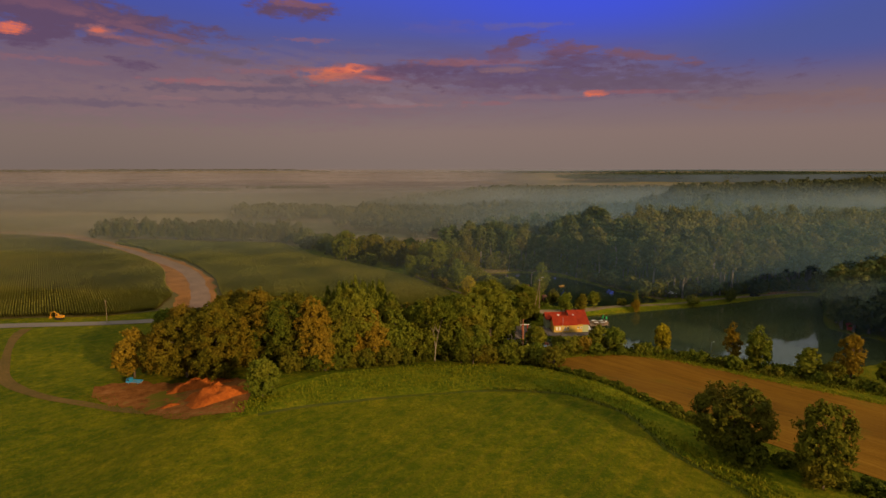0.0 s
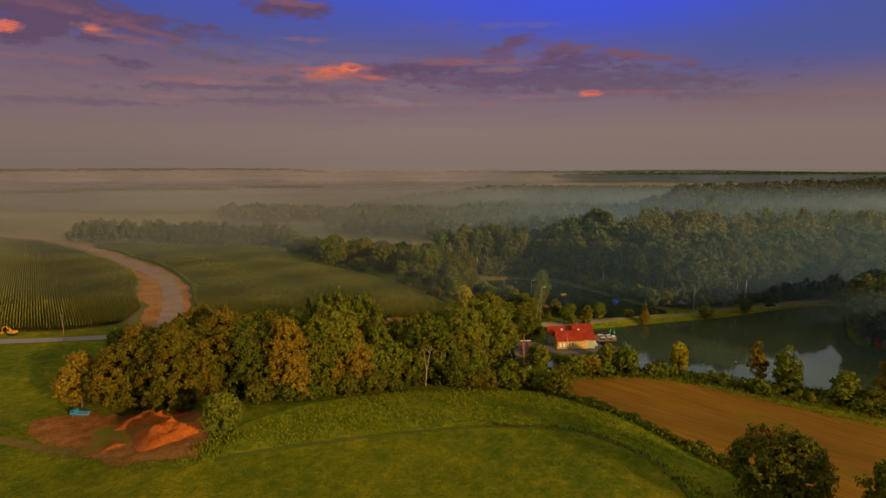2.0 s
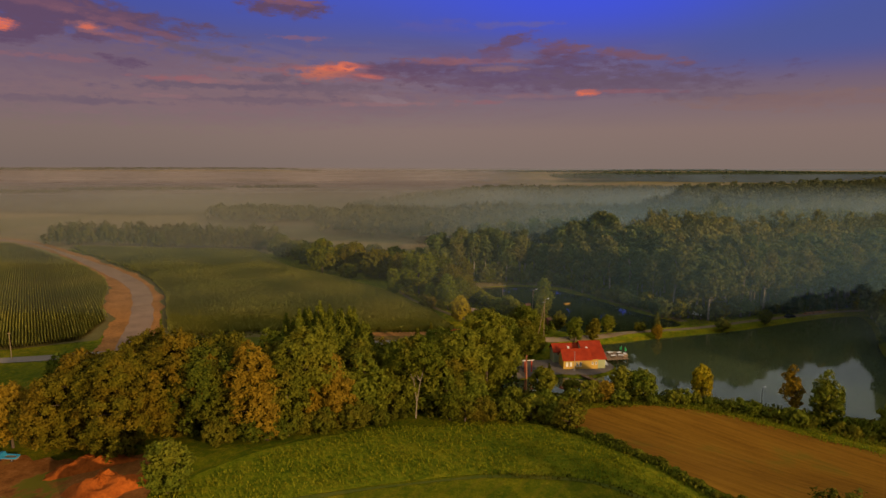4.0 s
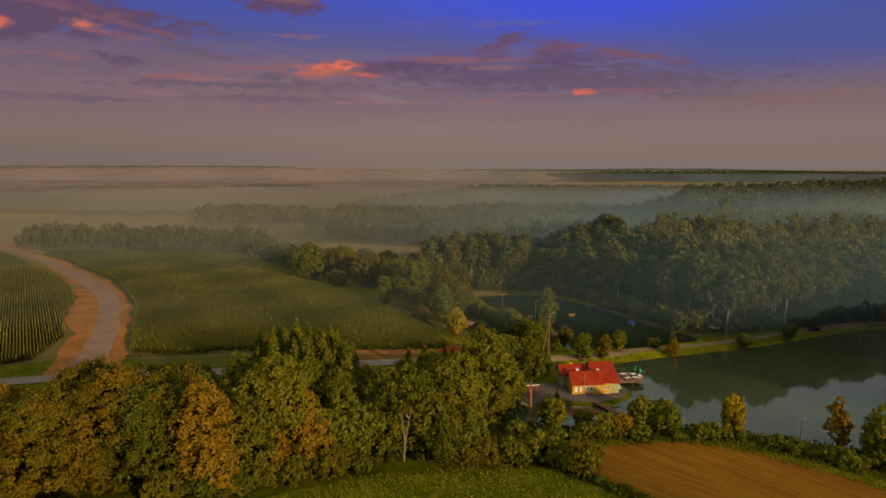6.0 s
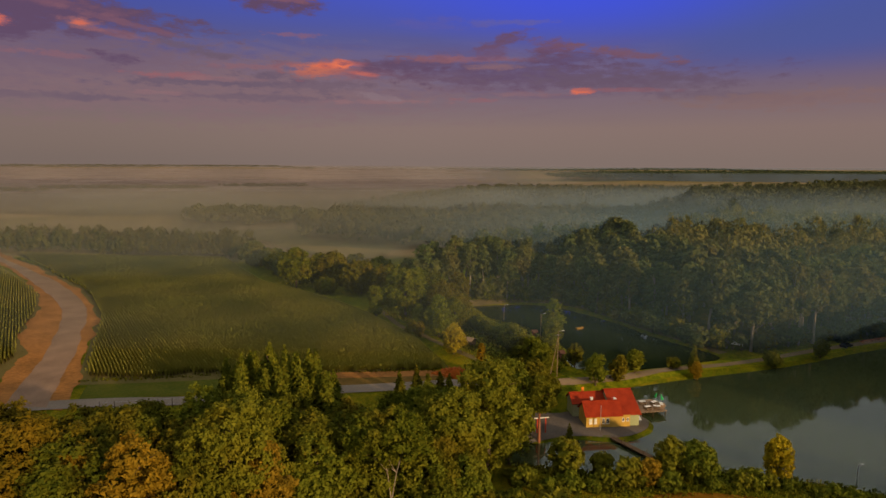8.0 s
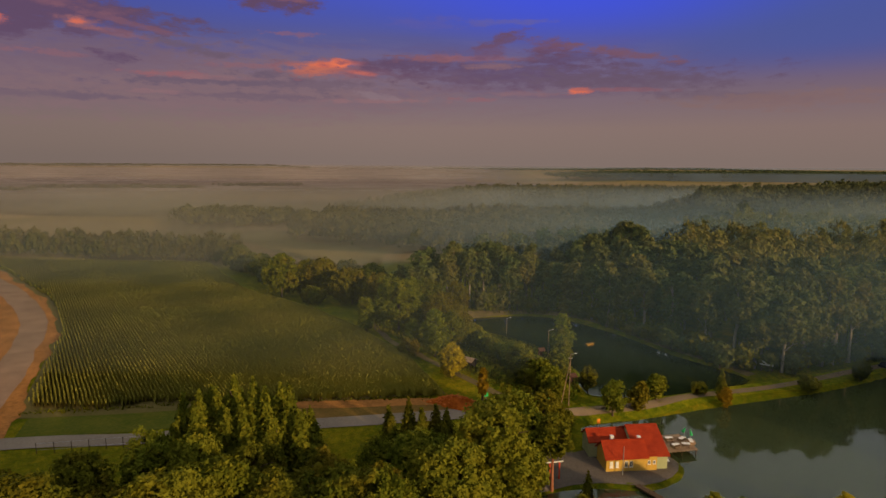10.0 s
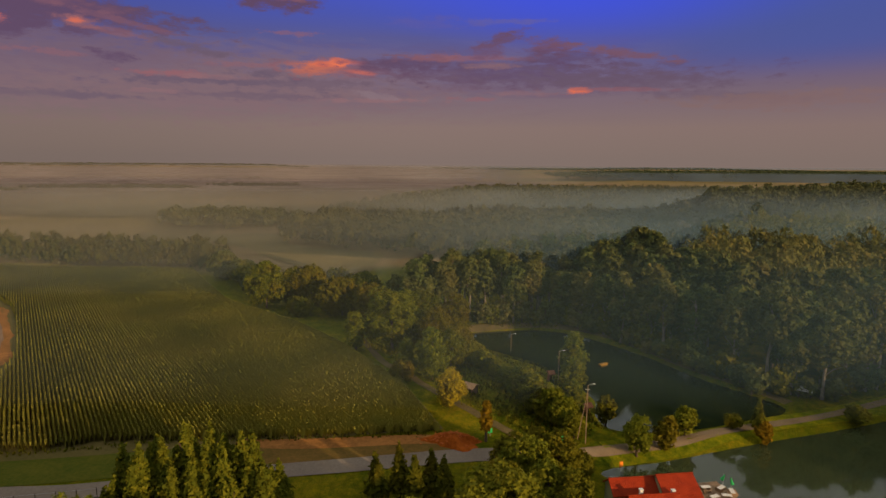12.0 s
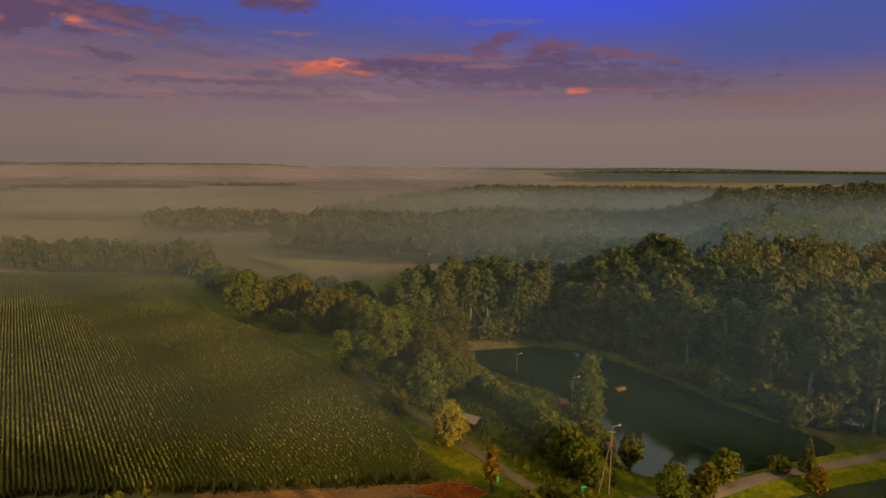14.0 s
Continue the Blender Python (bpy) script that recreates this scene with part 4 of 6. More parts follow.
# the grove on the bank
GROVE = "trees of the grove"
ROUND_LABEL, GOLD_LABEL = "broad green deciduous tree in a dense grove", "deciduous tree with leaves turning golden, in a grove"
plant(-74.3, 135, 10.5, 5.0, "bush", LEAF_GOLD, card=0.5, clear=0.05, label="low dense brownish-gold tree beside a parked truck", group=GROVE)
plant(-71, 147, 14.0, 4.6, "tall", LEAF_LIGHT, label="tall pale olive tree behind the grove", group=GROVE)
for x, y, tall, wide in [(-61, 134, 15.5, 8), (-52.5, 131.5, 16.5, 8.2), (-44, 136, 17.5, 8.2), (-38, 135, 15.5, 7), (-64, 141, 15.0, 7), (-53, 144, 17, 8.5), (-38, 146, 16, 7.5), (-30, 146, 15, 6.5), (-46, 150, 15, 7)]:
    plant(x, y, tall, wide * 1.1, "round", LEAF_RUSSET if x < -50 or (x + y) % 3 > 1 else LEAF_DARK, clear=0.01, label=ROUND_LABEL, group=GROVE)
for x, y, tall, wide in [(-30.6, 134.0, 17.0, 5.0), (-16.8, 143.0, 14, 3.8), (-27.5, 132.5, 8.5, 2.8), (-21, 139.5, 8, 2.6)]:
    plant(x, y, tall, wide, "tall", LEAF_GOLD, clear=0.05, label=GOLD_LABEL, group=GROVE)
for x, y, tall, wide in [(-22.5, 144, 19.0, 6.0), (-11.5, 148, 13.5, 4.4), (-25, 138, 13, 4.6), (-35, 139, 12, 5), (-13, 152, 14.5, 6.0), (-20, 154, 16, 6), (-5, 154, 13, 5.5), (3, 154, 12, 5)]:
    plant(x, y, tall, wide * 1.15, "tall", LEAF_LIGHT if tall > 18 else LEAF_MID if x < -12 else LEAF_LIGHT, clear=0.05, label=ROUND_LABEL, group=GROVE)
plant(-36.6, 114.2, 8.0, 3.7, "round", LEAF_LIGHT, clear=0.04, card=0.36, label="small round light green tree at the yard's edge", group=GROVE)
pale_tree = plant(-1.5, 149.0, 16.0, 6.6, "open", LEAF_MID, PALE_BARK, clear=0.62, card=0.3, label="slender tree with pale forked trunk and airy crown", group=GROVE)
pale_tree.matrix_world = pose(-1.5, 149.0, at(-1.5, 149.0)) @ Matrix.Diagonal((1.1, 1.1, 16.5 / 15, 1))
stems = [tube([(0, 0, -0.3), (0.1, 0, 1.6), (0.22, 0, 3.2)], [0.14, 0.12, 0.11], 7)]
for mid_x, bx, by, hi, r in ((-0.25, -2.4, 0.3, 12.0, 0.10), (0.85, 2.3, -0.4, 12.3, 0.09)):
    stems.append(tube([(0.22, 0, 3.1), (mid_x, by * 0.3, 7.0), (mid_x + (bx - mid_x) * 0.45, by * 0.6, 9.4), (bx, by, hi)], [r, r * 0.8, r * 0.6, 0.03], 6))
    for away, top_z in ((-1.6, 12.6), (1.3, 13.2), (-2.8, 11.0)):
        stems.append(tube([(mid_x, by * 0.3, 7.4), (mid_x + away * 0.5, by + 0.4 * away, 9.6), (mid_x + away, by + 0.8 * away, top_z)], [r * 0.6, r * 0.4, 0.02], 5))
[o for o in pale_tree.children if o.name.startswith("trunk")][0].data = quad_mesh("trunk", *join_tubes(stems), PALE_BARK)
for x, y, tall, wide in [(-9, 156, 14, 5.5), (-1, 158, 13, 5.5), (6, 153, 11, 4.2), (-6, 152.5, 10, 3.6), (5.5, 148.5, 8, 3.0)]:
    plant(x, y, tall, wide, "round", LEAF_DARK if x < 5 else LEAF_MID, clear=0.04, label=ROUND_LABEL, group=GROVE)
for x, y, tall, wide in [(8, 160, 16, 6.5), (14.5, 166, 19.5, 7.0), (4, 168, 14, 5.5), (19, 172, 13, 4.6), (10, 152, 9, 4), (-6, 160, 13, 5.5)]:
    plant(x, y, tall, wide, "round", LEAF_LIGHT if x > 3 else LEAF_MID, clear=0.08, label=ROUND_LABEL, group=GROVE)

rng = np.random.default_rng(23)
for p in open_curve([(-35, 130), (-28, 132.5), (-20, 138.5), (-14, 142), (-9, 144.5)], 2.4) + open_curve([(7, 150), (12, 149), (18, 152)], 2.2):
    tall = 2.4 + 2.6 * rng.random()
    plant(p.x + rng.normal() * 0.6, p.y + rng.normal() * 0.6, tall, tall * 0.6, "bush", LEAF_DARK if rng.random() < 0.7 else LEAF_MID, name="bush", label="dark undergrowth bush at the foot of the grove", category="bush", group="bushes below the grove")

for x, y, tall in [(-8, 146.5, 2.0), (-6, 147.5, 1.6), (-4, 148.5, 1.3), (1.5, 149.5, 1.5), (4, 150, 2.2), (-5, 151, 3.4), (-2.5, 152.5, 4.2), (0.5, 153, 4.6), (2.5, 152, 3.2)]:
    plant(x, y, tall, tall * 0.62, "bush", LEAF_DARK, name="bush", label="dark undergrowth bush at the foot of the grove", category="bush", group="bushes below the grove")

# conifers beside the road
for k in range(34):
    a, r = k * 2.399, 2.2 * math.sqrt(k + 0.4)
    x, y = -25.5 + r * math.cos(a) * 0.95, 180.5 + r * math.sin(a) * 0.62
    plant(x, y, 15.5 - 0.10 * k + 1.8 * math.sin(k * 1.7), 4.5 + 0.4 * math.sin(k), "cone", LEAF_FIR, clear=0.04, card=0.40, name="conifer", label="young conifer with yellow-green tips in a tight stand", category="conifer", group="conifers by the road")
for x, y, tall in [(-2.5, 193.5, 7.5), (1.2, 195, 8.5), (3.8, 192.5, 7.5), (6.5, 195.5, 7.0), (8.5, 192, 8.0)]:
    plant(x, y, tall, 2.7, "cone", LEAF_DARK, clear=0.05, card=0.42, name="conifer", label="dark green conifer at the roadside", category="conifer", group="dark conifers by the road")

for x, y, tall, wide in [(-37, 171, 11.5, 5.0), (-29, 168, 12.5, 5.0), (-20, 167, 12, 5.2), (-10, 166, 11, 5.0), (-2, 172, 10.5, 4.6), (-44, 165, 11, 5)]:
    plant(x, y, tall, wide, "round", LEAF_LIGHT if int(x) % 2 else LEAF_MID, clear=0.05, label=ROUND_LABEL, group=GROVE)

# meadow trees
plant(51.4, 95.4, 12.5, 6.4, "round", LEAF_DARK, clear=0.06, card=0.36, label="lone dark green round tree beside the hedge")
plant(60.1, 84.3, 13.0, 4.9, "tall", LEAF_MID, clear=0.06, card=0.36, label="pointed tree with yellowing top beside the hedge")
plant(52.6, 91.1, 3.4, 3.2, "bush", LEAF_DARK, card=0.4, name="bush", label="low dark bush under the lone tree", category="bush")

# by the house and the dam
plant(26.3, 180.6, 13.0, 4.2, "open", LEAF_MID, RED_BARK, clear=0.5, name="pine", label="pine with bare reddish trunk by the house", category="pine")
plant(23.5, 184.0, 11.5, 4.0, "tall", LEAF_LIGHT, clear=0.3, label="green tree behind the pine by the house")
plant(21.0, 190.0, 12, 4.4, "round", LEAF_LIGHT, clear=0.2, label="round green tree by the road to the house")
plant(27.5, 196.0, 11, 3.6, "tall", LEAF_MID, clear=0.25, label="narrow green tree by the road to the house")
for x, y, tall, wide in [(29.5, 199.5, 6.5, 2.6), (33, 200.5, 5.0, 2.2), (24.5, 200.5, 8.0, 3.0), (20, 197, 9, 3.4), (17, 185, 10, 4.0)]:
    plant(x, y, tall, wide, "round", LEAF_MID, clear=0.05, label="green tree crowding the lane behind the house")
plant(31.9, 178.4, 6.7, 2.0, "cone", LEAF_DARK, card=0.4, clear=0.04, name="conifer", label="small dark conifer beside the house", category="conifer")
DAM = "trees along the dam"
for x, y, tall, wide, kind, leaf in [(45.6, 208.6, 8.0, 2.7, "tall", LEAF_LIGHT), (51.8, 210.6, 7.0, 2.2, "tall", LEAF_MID), (57.7, 215.0, 5.9, 2.4, "round", LEAF_LIGHT), (73.6, 214.6, 4.9, 1.6, "tall", LEAF_GOLD),
                                     (75.3, 219.8, 6.7, 2.0, "cone", LEAF_MID), (69.5, 219.2, 2.6, 1.8, "bush", LEAF_MID), (98.4, 222.4, 4.3, 1.9, "round", LEAF_MID), (116.7, 229.5, 5.2, 2.2, "round", LEAF_DARK), (43.5, 221.4, 6.8, 2.2, "round", LEAF_DARK)]:
    plant(x, y, tall, wide, kind, leaf, clear=0.1, card=0.4, label="small tree on the grassy dam", group=DAM)

# between the corn and the small pond
POOL = "trees by the small pond"
for x, y, tall, wide, kind, leaf in [(-4.5, 266, 18, 8.5, "willow", LEAF_LIGHT), (-14.6, 264, 11, 3.2, "tall", LEAF_LIGHT), (0.7, 246.6, 9.2, 2.6, "tall", LEAF_LIGHT), (6.8, 243, 12.5, 4.4, "tall", LEAF_LIGHT),
                                     (-0.5, 240.8, 5, 3, "bush", LEAF_DARK), (10.7, 226.5, 8, 3.7, "round", LEAF_YELLOW), (43.1, 248.6, 13.4, 3.8, "willow", LEAF_LIGHT), (12, 252, 10, 4.5, "round", LEAF_MID),
                                     (8, 262, 13, 5.5, "round", LEAF_DARK), (15, 262, 9, 4, "round", LEAF_MID), (4, 276, 15, 6, "willow", LEAF_DARK), (14, 284, 12, 5, "round", LEAF_DARK)]:
    plant(x, y, tall, wide, kind, leaf, clear=0.06, label="leafy tree on the damp bank by the small pond", group=POOL)
plant(17.1, 211.5, 8.0, 1.1, "tall", LEAF_GOLD, clear=0.25, card=0.35, label="thin young tree with yellowing leaves by the track")
for x, y, tall, wide in [(34.8, 213.6, 5.2, 2.3), (33.2, 216.6, 7.4, 2.8), (31.6, 219.6, 7.8, 2.9), (30.2, 222.6, 7.2, 2.7), (28.8, 225.6, 8.4, 3.0), (27.4, 228.8, 8.6, 2.9), (26.4, 232.2, 7.6, 2.7), (25.6, 235.8, 6.2, 2.6), (24.6, 240, 5.0, 2.6), (23, 245, 4.6, 2.6), (21, 249.5, 4.4, 2.8), (18, 254, 6, 3), (32.4, 225.5, 6.6, 2.5), (35.6, 220.5, 5.0, 2.2), (31, 232, 5.0, 2.4), (41.5, 243, 7, 2.6), (40.8, 237, 7.4, 2.6), (38.6, 230.5, 5.4, 2.2), (43.5, 254, 9, 3.0)]:
    plant(x, y, tall, wide, "round", LEAF_LIGHT, clear=0.05, card=0.38, label="dense rounded tree on the strip between pond and track", group=POOL)

# tree row at the corn's far edge
ROW = "tree row along the corn"
for x, y, tall, wide, leaf in [(-88, 371, 12.5, 7.5, LEAF_WOOD), (-53, 313, 16.5, 7.5, LEAF_MID), (-45, 322, 13, 6, LEAF_DARK), (-38, 319, 14, 7, LEAF_DARK), (-38.8, 303, 5.8, 4.5, LEAF_MID), (-24.4, 305, 12.5, 8, LEAF_DARK), (-30, 330, 12, 7, LEAF_DARK),
                               (-70, 345, 12, 6, LEAF_DARK), (-62, 330, 11, 5, LEAF_WOOD), (-78, 360, 10, 5, LEAF_DARK), (-14, 296, 12, 6, LEAF_DARK), (-8, 285, 12, 6, LEAF_DARK), (-18, 318, 12, 7, LEAF_DARK), (-5, 306, 13, 7, LEAF_WOOD), (6, 298, 14, 6, LEAF_WOOD)]:
    plant(x, y, tall, wide, "round", leaf, clear=0.05, card=0.75, label="dark rounded tree in the row along the corn", group=ROW)

# shore of the pond, near side
SHORE = "bushes on the pond shore"
for x, y, tall, wide, kind, leaf in [(27.8, 163.8, 6.6, 3.1, "round", LEAF_LIGHT), (34.7, 165.4, 3.4, 2.3, "bush", LEAF_MID), (37.8, 161.4, 4.4, 2.3, "bush", LEAF_LIGHT), (41.6, 161.5, 4.7, 2.0, "round", LEAF_GOLD),
                                     (46.2, 164.4, 7.0, 2.6, "tall", LEAF_LIGHT), (50.4, 163.1, 6.6, 3.1, "round", LEAF_LIGHT), (64.4, 163.0, 8.1, 2.5, "tall", LEAF_YELLOW), (81.9, 157.0, 11, 3.0, "open", LEAF_GOLD), (86.8, 152.8, 11.0, 3.4, "tall", LEAF_LIGHT),
                                     (105.8, 143.5, 12.0, 4.2, "open", LEAF_GOLD), (96.3, 145.7, 7.5, 3.0, "tall", LEAF_LIGHT), (101, 142.5, 5, 2.6, "bush", LEAF_MID), (113, 139, 6, 3.4, "bush", LEAF_MID)]:
    plant(x, y, tall, wide, kind, leaf, clear=0.06, card=0.42, name="tree" if tall > 5.5 else "bush", label="golden autumn tree on the pond shore" if leaf in (LEAF_GOLD, LEAF_YELLOW) else "green shrub on the pond shore", category="tree" if tall > 5.5 else "bush", group=SHORE)
# hedge belt along the shore and between the fields
rng = np.random.default_rng(11)
for line, gap, low, high, leaf in [([(17, 163), (24, 159), (32, 160), (45, 162), (56, 162), (66, 160), (76, 154.5), (90, 147.5), (104, 138.5), (122, 127.5)], 2.2, 0.7, 3.0, LEAF_LIGHT),
                                   ([(20, 151), (27, 149), (30, 146)], 2.2, 2.6, 5.2, LEAF_MID), ([(31, 144), (37, 133), (42, 124), (48, 112), (54, 104)], 1.2, 0.45, 1.15, LEAF_MID), ([(57, 92), (66, 84), (74, 78)], 2.0, 1.2, 2.6, LEAF_DARK)]:
    for p in open_curve(line, gap)[::1]:
        tall = low + (high - low) * rng.random()
        plant(p.x + rng.normal() * 0.7, p.y + rng.normal() * 0.7, tall, tall * 0.55 + 0.5, "bush", leaf if rng.random() < 0.7 else LEAF_LIGHT, card=0.4, name="bush", label="green hedge bush beside the ploughed field", category="bush", group="hedge bushes")

# ---- the forest ----
EDGE = [(2, 301), (19, 297), (42, 297), (57, 289), (70, 272), (78, 256), (88, 241), (98, 236), (114, 242), (132, 248), (155, 255), (180, 260), (205, 258), (228, 248)]
rng = np.random.default_rng(5)
count = 0
for row in range(5):
    for p in open_curve(EDGE, 6.2):
        if count >= 200:
            break
        x, y = p.x + row * 4.4 + rng.normal() * 1.3, p.y + row * 5.2 + rng.normal() * 1.3
        plant(x, y, (21.0 if x < 108 else 24.5) + 2.2 * rng.normal(), 5.0 + 0.8 * rng.normal(), "forest", LEAF_WOOD, PALE_TRUNK, clear=(0.2 + 0.2 * (count % 3) / 2) if row < 2 else 0.45, card=0.6 if row < 2 else 0.95, label="tall forest tree with bare trunk and russet-green crown", group="forest edge trees", limbs=5)
        count += 1
for line, low in (([(164, 243), (158.5, 229), (151, 216), (143.5, 205), (139.5, 197), (139.5, 190), (146, 183), (148, 175), (143, 163), (136, 155)], 17), ([(170, 241), (165, 227), (158, 214), (150, 202), (146.5, 194), (152, 186), (155, 174), (151, 160), (142, 148)], 19), ([(176, 236), (171, 222), (164, 208), (157, 196), (160, 182), (160, 168)], 19)):
    for p in open_curve(line, 5.2):
        plant(p.x + rng.normal() * 0.8, p.y + rng.normal() * 0.8, low + 4 * rng.random(), 4.6 + 1.2 * rng.random(), "round", LEAF_WOOD, PALE_TRUNK, clear=0.03, card=0.85, label="dark tree on the pond's wooded bank", group="trees on the wooded bank")


def woods(name, spots, tall, wide, card, leaf, label, cards=70, seed=1, mid=0.64):
    """A far wood: many crowns, each of a few leafy boughs, in one mesh."""
    rng = np.random.default_rng(seed)
    kinds = []
    for _ in range(7):
        hubs = ball(rng, 11)
        hubs[:, 2] = np.abs(hubs[:, 2]) * 1.25 - 0.3
        hubs *= 0.62
        per = max(3, cards // 12)
        e = np.concatenate([ball(rng, per) + h * 1.1 + np.array([0, 0, 0.25]) for h in hubs])
        e /= np.linalg.norm(e, axis=1, keepdims=True)
        c = np.repeat(hubs, per, 0) + e * (0.40 * (0.7 + 0.45 * rng.random((len(e), 1))))
        kinds.append(leaf_cards(rng, c, e + np.repeat(hubs, per, 0) * 0.6, card / wide, 1.2)[0])
    vs = []
    z = height(np.array([p[0] for p in spots]), np.array([p[1] for p in spots]))
    for (x, y), ground_z in zip(spots, z):
        h, w, a = tall * (0.8 + 0.4 * rng.random()), wide * (0.75 + 0.5 * rng.random()), rng.random() * 6.28
        k = kinds[int(rng.integers(0, 7))]
        ca, sa = math.cos(a) * w, math.sin(a) * w
        vs.append(np.stack([k[:, 0] * ca - k[:, 1] * sa + x, k[:, 0] * sa + k[:, 1] * ca + y, k[:, 2] * h * (1 - mid) + ground_z + h * mid], 1))
    v = np.concatenate(vs)
    ob = mesh_object(name, v, np.arange(len(v)).reshape(-1, 3), leaf)
    return tagged(ob, label, "forest", kind="stuff")


def scatter(seed, x0, x1, y0, y1, gap, keep):
    rng = np.random.default_rng(seed)
    X, Y = np.meshgrid(np.arange(x0, x1, gap), np.arange(y0, y1, gap))
    x = X.ravel() + rng.normal(size=X.size) * gap * 0.28
    y = Y.ravel() + rng.normal(size=X.size) * gap * 0.28
    ok = keep(x, y)
    return list(zip(x[ok], y[ok]))


def behind_edge(x, y):
    edge = np.interp(x, [p[0] for p in EDGE], [p[1] for p in EDGE])
    return y - edge


def near_ridge(x, y):
    s = np.clip(((x - 190) * 290 + (y - 500) * 145) / (290 ** 2 + 145 ** 2), 0, 1.6)
    return np.hypot(x - 190 - 290 * s, y - 500 - 145 * s)


for k, p in enumerate(open_curve(EDGE, 4.0)):
    tall = 3.5 + 4.5 * rng.random()
    plant(p.x - 1.5 + rng.normal() * 1.2, p.y - 1.0 + rng.normal() * 1.2, tall, tall * 0.5, "bush", LEAF_WOOD if k % 3 else LEAF_MID, card=0.6, name="bush", label="undergrowth bush at the forest edge", category="bush", group="undergrowth bushes")
woods("forest", scatter(2, 20, 470, 255, 560, 6.4, lambda x, y: (behind_edge(x - 20, y - 22) > 0) & (behind_edge(x, y) < np.clip(40 + 1.2 * (x - 75), 40, 400)) & (near_ridge(x, y) > 56) & (y < 490 + 0.5 * (x - 190)) & (x > 24 + (y - 320) * 0.9) & (x < 1.02 * y - 60)), 21.5, 5.2, 0.78, LEAF_WOOD, "dense mixed forest on a rising slope", 168, 3)
woods("forest", scatter(21, 160, 300, 206, 262, 6.6, lambda x, y: (x > 176 + 0.9 * (y - 200) * (y < 200)) & (x < 1.02 * y + 90) & (x > 158)), 20, 4.9, 1.0, LEAF_WOOD, "dense wood beside the pond", 90, 21)
woods("forest", scatter(4, 176, 760, 440, 800, 7.0, lambda x, y: (near_ridge(x, y) < 52) & (x > 3 + 0.44 * (y - 62)) & (x < y * 1.05)), 20, 5.4, 1.3, LEAF_RIDGE, "misty forest on the far hill", 90, 4)
woods("forest", scatter(5, -120, 470, 440, 1010, 8.5, lambda x, y: (x > np.interp(y, [440, 478, 510, 672, 848, 1000], [-5, -88, -96, -78, -34, 85])) & (x < 150 + (y - 400) * 0.55)), 15, 6.0, 1.7, LEAF_FAR, "misty flat-topped wood across the valley", 72, 5, 0.46)
woods("forest", scatter(6, -238, -100, 388, 418, 5.0, lambda x, y: (y > 391 - 0.03 * (x + 112)) & (y < 412 + 4 * np.sin(x * 0.1))), 13.5, 4.6, 1.0, LEAF_FAR, "tree belt behind the corn field", 150, 6, 0.42)
woods("forest", scatter(7, -230, -100, 545, 645, 7.5, lambda x, y: np.hypot((x + 158) / 55, (y - 590) / 42) < 1), 12, 5.6, 1.6, LEAF_FAR, "small misty wood on the plain", 72, 7, 0.42)
woods("forest", scatter(17, 380, 2200, 1680, 2700, 20, lambda x, y: np.abs(y - 1770 - 0.42 * (x - 420)) < 210), 17, 15, 5.0, LEAF_RIDGE, "long wooded ridge dim in the distance", 44, 17)
for cx, cy, rx, ry, seed in [(-560, 1150, 160, 30, 8), (-760, 1050, 120, 25, 9), (-330, 1250, 90, 25, 10), (-660, 1760, 190, 40, 15), (1700, 3560, 1300, 90, 12), (-2100, 3880, 1350, 90, 13), (200, 3900, 900, 50, 14)]:
    gap = max(13, rx / 34)
    woods("forest", scatter(seed, cx - rx, cx + rx, cy - ry, cy + ry, gap, lambda x, y: np.hypot((x - cx) / rx, (y - cy) / ry) < 1), 9 if cy < 2000 else 12, gap * 0.75, gap * 0.32, LEAF_FAR if cy < 2000 else LEAF_RIDGE, "distant wood dim in the mist", 36, seed, 0.5)

# ---- corn ----
ROW_WAY = Vector((-0.57, 0.82)).normalized()


